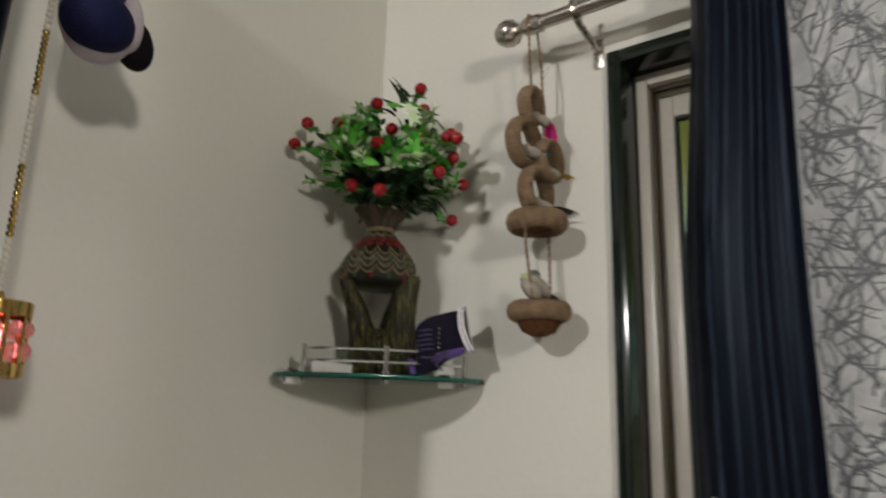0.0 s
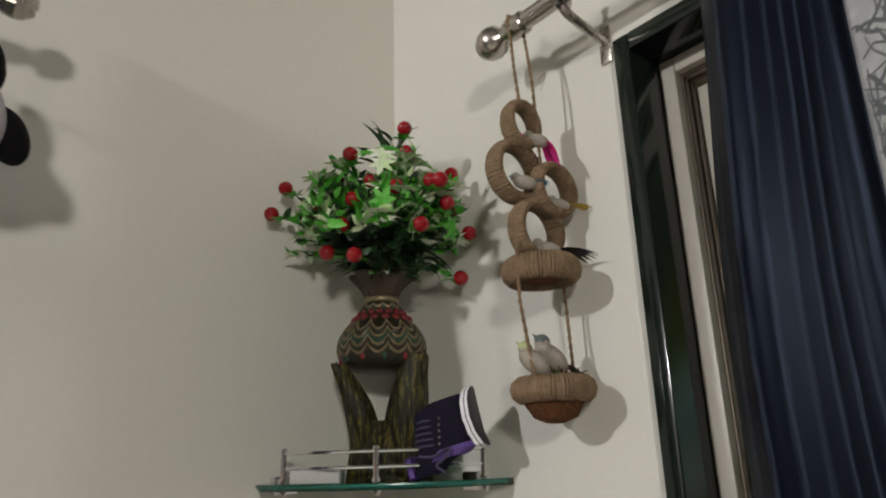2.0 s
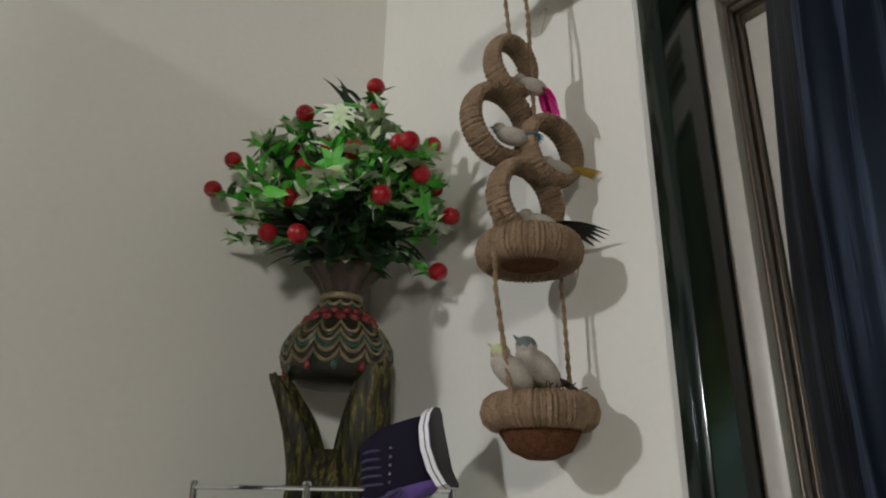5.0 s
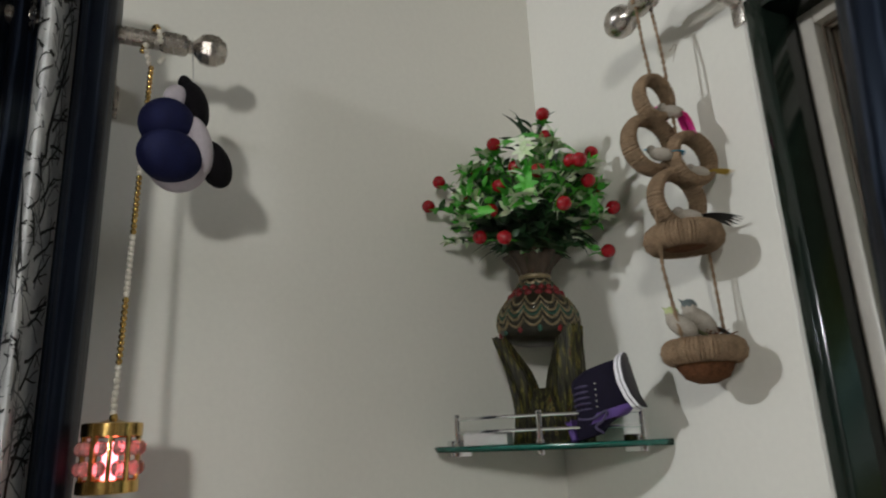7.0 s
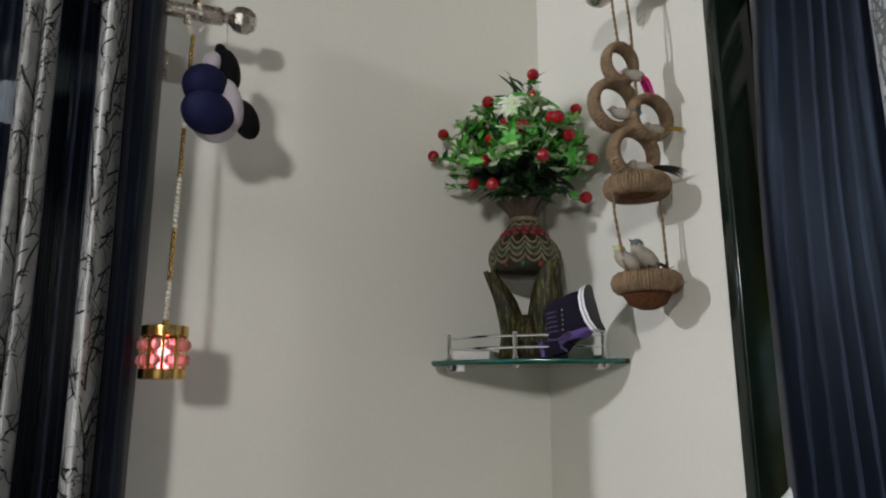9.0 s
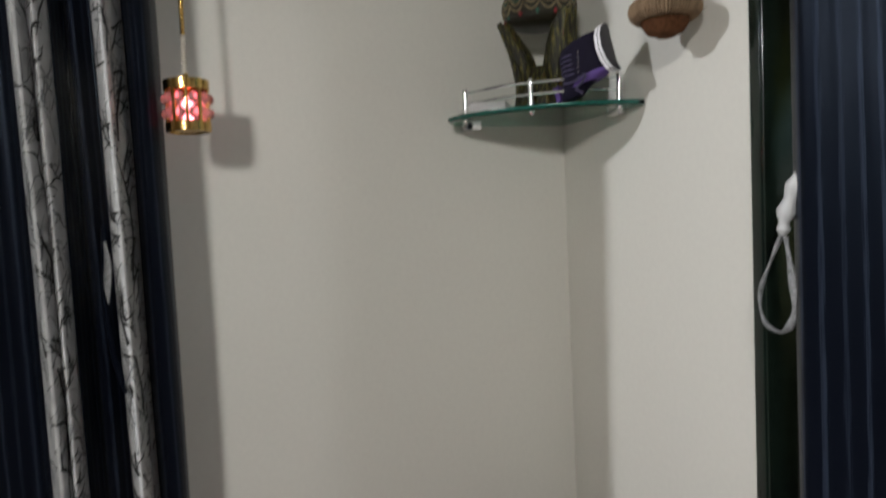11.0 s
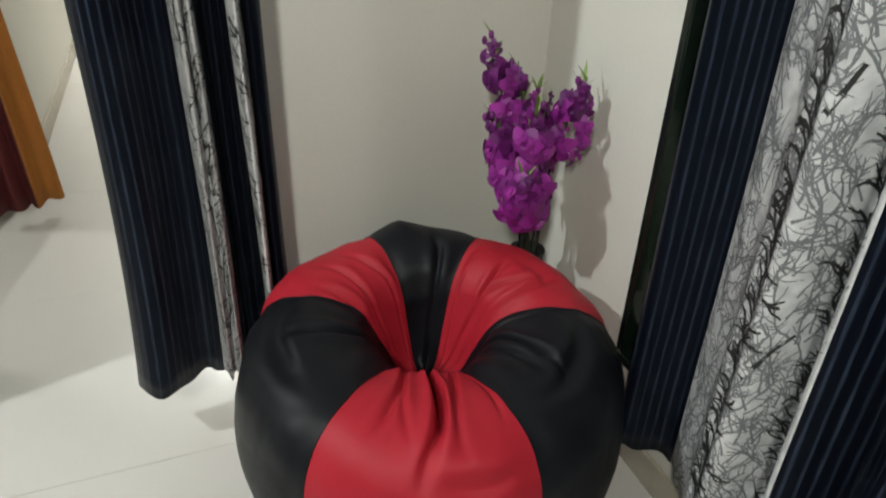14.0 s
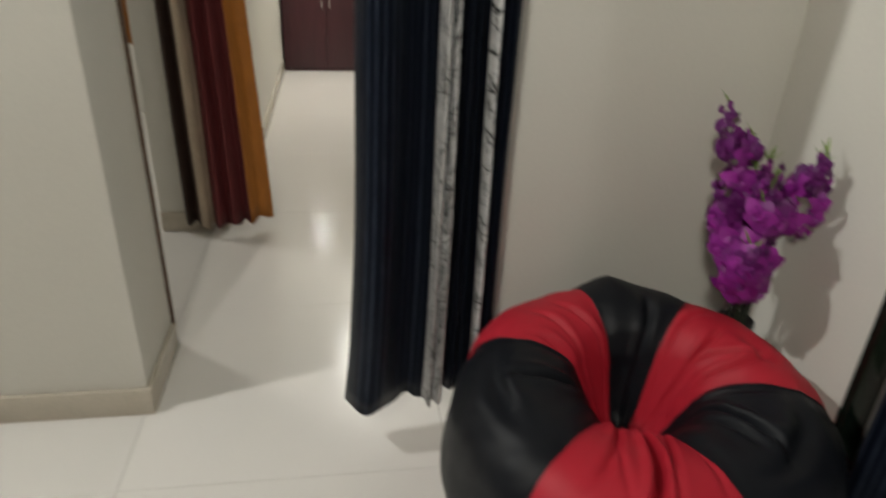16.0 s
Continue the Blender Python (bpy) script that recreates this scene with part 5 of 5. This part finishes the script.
for z0, z1, nm in ((-0.016, -0.001, "top_band"), (-0.072, -0.058, "bottom_band")):
    part(nm, lathe(bmesh.new(), [(0.024, z0), (0.0262, z0 + 0.001), (0.0262, z1 - 0.001), (0.024, z1), (0.022, z1), (0.022, z0)], 28, caps=False), gold, lant)
part("cap", lathe(bmesh.new(), [(0.023, -0.003), (0.012, 0.0), (0.004, 0.003), (0.003, 0.008), (0.001, 0.009)], 24), gold, lant)
part("base", lathe(bmesh.new(), [(0.001, -0.071), (0.022, -0.070), (0.022, -0.068)], 24), gold, lant)
for k in range(10):
    a = 2 * math.pi * k / 10
    part("rib", bxm((0.0228, -0.0018, -0.060), (0.0255, 0.0018, -0.014), 0.0005, pose(0, 0, 0, 0, 0, math.degrees(a))), gold, lant)
    for z in (-0.027, -0.047):
        a2 = a + math.pi / 10
        part("crystal", ball(bmesh.new(), (0.0245 * math.cos(a2), 0.0245 * math.sin(a2), z), 0.0072, (0.8, 0.8, 1.1), 8, 6), crystal, lant, smooth=False)
part("led", lathe(bmesh.new(), [(0.001, -0.066), (0.006, -0.064), (0.007, -0.030), (0.004, -0.022), (0.001, -0.020)], 14), led, lant, "glowing coloured bulb")

# ---- orchids in the corner ----
petal_m = leaf_mat("purple_orchid_petal", (0.16, 0.007, 0.17), (0.42, 0.030, 0.38), 0.5)
deep_m = leaf_mat("deep_plum_bud", (0.085, 0.005, 0.095), (0.20, 0.014, 0.20), 0.55)
lime_m = leaf_mat("lime_bud_leaf", (0.13, 0.22, 0.04), (0.28, 0.40, 0.10))
black_gloss = mat("black_glazed_vase", (0.012, 0.012, 0.013), 0.22, vary=0.3, scale=30, bump=0.05)
OX, OY = 0.225, -0.127
ovase = thing("tall_vase", (OX, OY, 0), "tall ribbed black vase on the floor in the corner", "vase")
part("body", lathe(bmesh.new(), [(0.055, 0.0), (0.060, 0.01), (0.056, 0.10), (0.046, 0.22), (0.038, 0.34), (0.038, 0.395), (0.041, 0.404), (0.036, 0.402), (0.031, 0.34)], 48, ripple=lambda a, z: 0.0025 * math.sin(12 * a)), black_gloss, ovase)
part("lip", lathe(bmesh.new(), [(0.036, 0.401), (0.0435, 0.403), (0.0445, 0.408), (0.0425, 0.412), (0.035, 0.409)], 48), black_gloss, ovase)
orch = thing("orchid_spray", (OX, OY, 0.48), "spray of artificial purple orchids with lime buds in a tall vase", "flowers")
OO = Vector((0.235, -0.120, 0.48))
rg = random.Random(21)


def petal(bm, c, d, nrm, length, width):
    d = d.normalized()
    side = d.cross(nrm).normalized()
    rows = []
    for k in range(4):
        t = k / 3
        w = width * (0.35, 1.0, 0.95, 0.35)[k]
        p = c + d * length * t + nrm * length * (0.10 * math.sin(math.pi * t) - 0.22 * t * t)
        rows.append([bm.verts.new(p - side * w + nrm * 0.12 * w), bm.verts.new(p), bm.verts.new(p + side * w + nrm * 0.12 * w)])
    for a, b in zip(rows, rows[1:]):
        bm.faces.new((a[0], a[1], b[1], b[0])), bm.faces.new((a[1], a[2], b[2], b[1]))


def bloom(c, nrm, size, material):
    bm = bmesh.new()
    nrm = nrm.normalized()
    e1 = nrm.orthogonal().normalized()
    e2 = nrm.cross(e1)
    ph = rg.uniform(0, 6.28)
    for k in range(5):
        a = ph + k * 1.2566
        petal(bm, c, e1 * math.cos(a) + e2 * math.sin(a), nrm, size * rg.uniform(0.85, 1.1), size * rg.uniform(0.36, 0.46))
    for k in range(3):
        a = ph + 0.6 + k * 2.1
        petal(bm, c + nrm * size * 0.1, (e1 * math.cos(a) + e2 * math.sin(a)) * 0.6 + nrm, nrm, size * 0.45, size * 0.18)
    part("bloom", bm, material, orch)


spikes = [((0.150, -0.215, 0.915), 0.02), ((0.205, -0.175, 0.865), 0.0), ((0.285, -0.05, 0.845), -0.01), ((0.30, -0.17, 0.80), 0.02), ((0.17, -0.10, 0.79), 0.0), ((0.33, -0.20, 0.66), 0.03), ((0.22, -0.235, 0.76), 0.01)]
stem_p = mat("dark_orchid_stem", (0.02, 0.03, 0.012), 0.5, vary=0.3, scale=60)
lime = bmesh.new()
for s_i, (tip, bow) in enumerate(spikes):
    tp = Vector(tip) - OO
    root = Vector((rg.uniform(-0.02, 0.02), rg.uniform(-0.02, 0.02), -0.12))
    path = spline([root, tp * 0.35 + Vector((bow, -bow, 0.03)), tp * 0.72 + Vector((bow, -bow, 0.02)), tp], 8)
    part("stem", tube(bmesh.new(), path, lambda t: 0.003 - 0.0018 * t, 6), stem_p, orch)
    n = len(path)
    for i in range(int(n * 0.25), n):
        t = i / (n - 1)
        low = t < 0.78
        for q in range(1 if not low or rg.random() < 0.55 else 2):
            if low and rg.random() < 0.34:
                continue
            a = rg.uniform(0, 6.28)
            d = Vector((math.cos(a), math.sin(a), rg.uniform(-0.4, 0.35))) + Vector((0.45, -0.35, 0))
            c = path[i] + d.normalized() * rg.uniform(0.014, 0.058) * (1.15 - 0.6 * t) * min(1, 0.35 + 1.5 * t)
            w = c + OO
            if w.x < 0.03 or w.y > -0.03:
                continue
            if low:
                bloom(c, d, rg.uniform(0.036, 0.046) * (1.1 - 0.25 * t), petal_m if t < 0.68 else deep_m)
            elif t < 0.93:
                bloom(c, d, 0.017, deep_m)
            else:
                part("bud", ball(bmesh.new(), c, 0.008, (0.8, 0.8, 1.2), 8, 6), deep_m, orch)
    for q in range(8):
        a = rg.uniform(0, 6.28)
        p = path[rg.randint(int(n * 0.5), n - 1)]
        leaf(lime, p, Vector((math.cos(a) * 0.6, math.sin(a) * 0.6, 1)), rg.uniform(0.035, 0.06), 0.004, 0.1)
for c_, d_ in (((0.325, -0.235, 0.565), (0.7, -0.6, -0.3)), ((0.30, -0.22, 0.60), (0.6, -0.7, -0.1)), ((0.335, -0.20, 0.61), (0.8, -0.5, 0)), ((0.27, -0.235, 0.63), (0.4, -0.8, 0)), ((0.315, -0.19, 0.655), (0.8, -0.5, 0.1)),
               ((0.30, -0.05, 0.705), (0.8, -0.3, 0)), ((0.315, -0.06, 0.745), (0.8, -0.4, 0)), ((0.285, -0.05, 0.775), (0.7, -0.4, 0)), ((0.345, -0.165, 0.63), (0.8, -0.2, 0))):
    bloom(Vector(c_) - OO, Vector(d_), 0.024 if c_[1] > -0.1 else 0.036, petal_m)
tagged(part("lime_leaves", lime, lime_m, orch), kind="stuff")
for k in range(6):
    a = k * 1.047
    part("bare_stem", tube(bmesh.new(), [(0.018 * math.cos(a), 0.018 * math.sin(a), -0.15), (0.024 * math.cos(a), 0.024 * math.sin(a), 0.02), (0.03 * math.cos(a), 0.03 * math.sin(a), 0.15)], 0.0032, 6), black_gloss, orch)

# ---- hall ----
cols = {"brown": (0.035, 0.016, 0.010), "beige": (0.45, 0.36, 0.27), "maroon": (0.10, 0.010, 0.012), "orange": (0.36, 0.13, 0.015)}
cm = {k: mat(k + "_cotton", c, 0.75, vary=0.2, scale=40, fine=8, bump=0.3, stretch=(1, 1, 0.2)) for k, c in cols.items()}
hc = thing("door_curtain", (0, 0, 0), "brown, beige, maroon and orange panelled curtain gathered at the hall doorway", "curtain")
ht = [(-1.205, -1.70), (-1.17, -1.685), (-1.20, -1.67), (-1.16, -1.655), (-1.15, -1.64), (-1.19, -1.625), (-1.15, -1.61), (-1.19, -1.595), (-1.16, -1.58), (-1.20, -1.565), (-1.17, -1.55), (-1.21, -1.54), (-1.20, -1.525)]
hh = [(-1.205, -1.70), (-1.16, -1.68), (-1.19, -1.65), (-1.14, -1.625), (-1.13, -1.60), (-1.17, -1.575), (-1.12, -1.545), (-1.18, -1.52), (-1.14, -1.49), (-1.20, -1.46), (-1.17, -1.43), (-1.23, -1.395), (-1.235, -1.345)]
hcl = Cloth(ht, hh, 0.05, 2.06, seed=8)
for i0, i1, c in ((0, 3, "brown"), (3, 5, "beige"), (5, 10, "maroon"), (10, 12, "orange")):
    shell("panel", hcl.sheet(i0, i1, 24), cm[c], hc, 0.002, c + " cotton panel")
hr_ = thing("curtain_rod", (-1.18, -1.66, 2.05), "steel rod that carries the hall curtain", "curtain rod")
part("pole", tube(bmesh.new(), [(0, -0.20, 0), (0, 0.16, 0)], 0.009, 12), steel, hr_)
part("end_cap", lathe(bmesh.new(), [(0.009, 0.0), (0.014, 0.003), (0.014, 0.012), (0.006, 0.018)], 14, m=Matrix.Translation((0, 0.155, 0)) @ pose(0, 0, 0, -90, 0, 0)), steel, hr_)
wood = mat("brown_door_frame_wood", (0.09, 0.05, 0.03), 0.45, vary=0.3, scale=12, stretch=(1, 1, 0.1))
structure("trim", bxm((-0.385, -1.605, 0), (-0.3705, -1.575, 2.1), 0.003), wood, "narrow brown wooden door lining on the wall end", "trim")
cl = thing("hanging_clothes", (-1.75, -1.95, 1.0), "orange garment with a blue check scarf hung in the side room", "clothes")
gar = Cloth([(-0.08, 0.02), (-0.02, -0.03), (0.03, 0.03), (0.08, -0.02), (0.10, 0.05)], [(-0.09, 0.02), (-0.03, -0.04), (0.03, 0.04), (0.09, -0.03), (0.11, 0.07)], -0.32, 0.55, seed=3)
shell("garment", gar.sheet(0, 4, 16), cm["orange"], cl, 0.003)
blue_cloth = mat("blue_check_cloth", (0.03, 0.05, 0.12), 0.8, vary=0.6, scale=45, bump=0.3)
sc = Cloth([(0.06, -0.05), (0.09, -0.08), (0.12, -0.04)], [(0.07, -0.06), (0.11, -0.10), (0.15, -0.04)], -0.40, 0.1, seed=4)
shell("scarf", sc.sheet(0, 2, 12), blue_cloth, cl, 0.004, "blue check scarf")
part("hanger", tube(bmesh.new(), spline([(-0.1, 0, 0.53), (0, 0, 0.58), (0.1, 0, 0.53)], 6) + [Vector((0, 0, 0.58))], 0.004, 6), steel, cl)
part("hanging_cord", tube(bmesh.new(), [(0, 0, 0.58), (0, 0, CEIL - 1.0)], 0.003, 6), steel, cl)

lamp = thing("bulb_lamp", (-0.10, -0.935, 2.1), "small round glowing bulb under the doorway lintel, behind the curtain", "lamp")
part("holder", lathe(bmesh.new(), [(0.016, -0.03), (0.018, -0.028), (0.018, -0.004), (0.022, 0.0)], 16), white_card, lamp)
part("globe", ball(bmesh.new(), (0, 0, -0.062), 0.036, u=20, v=14), glow("cool_white_bulb", (0.9, 0.96, 1.0), 42), lamp, "glowing white globe")

# ---- floor tiles ----
TS = 0.8
tile_mesh = mesh_of("tile", bxm((0.0007, 0.0007, -0.008), (TS - 0.0007, TS - 0.0007, 0.0), 0.0007), floor_tile, smooth=False)
x = 0.22 - 7 * TS
while x < 3.6:
    y = -0.80 - 5 * TS
    while y < 0.2:
        if -4.8 < x + TS and y + TS > -4.2 and y < 0:
            ob = new("tile", tile_mesh)
            ob.parent = floor
            ob.location = (x, y, 0)
        y += TS
    x += TS
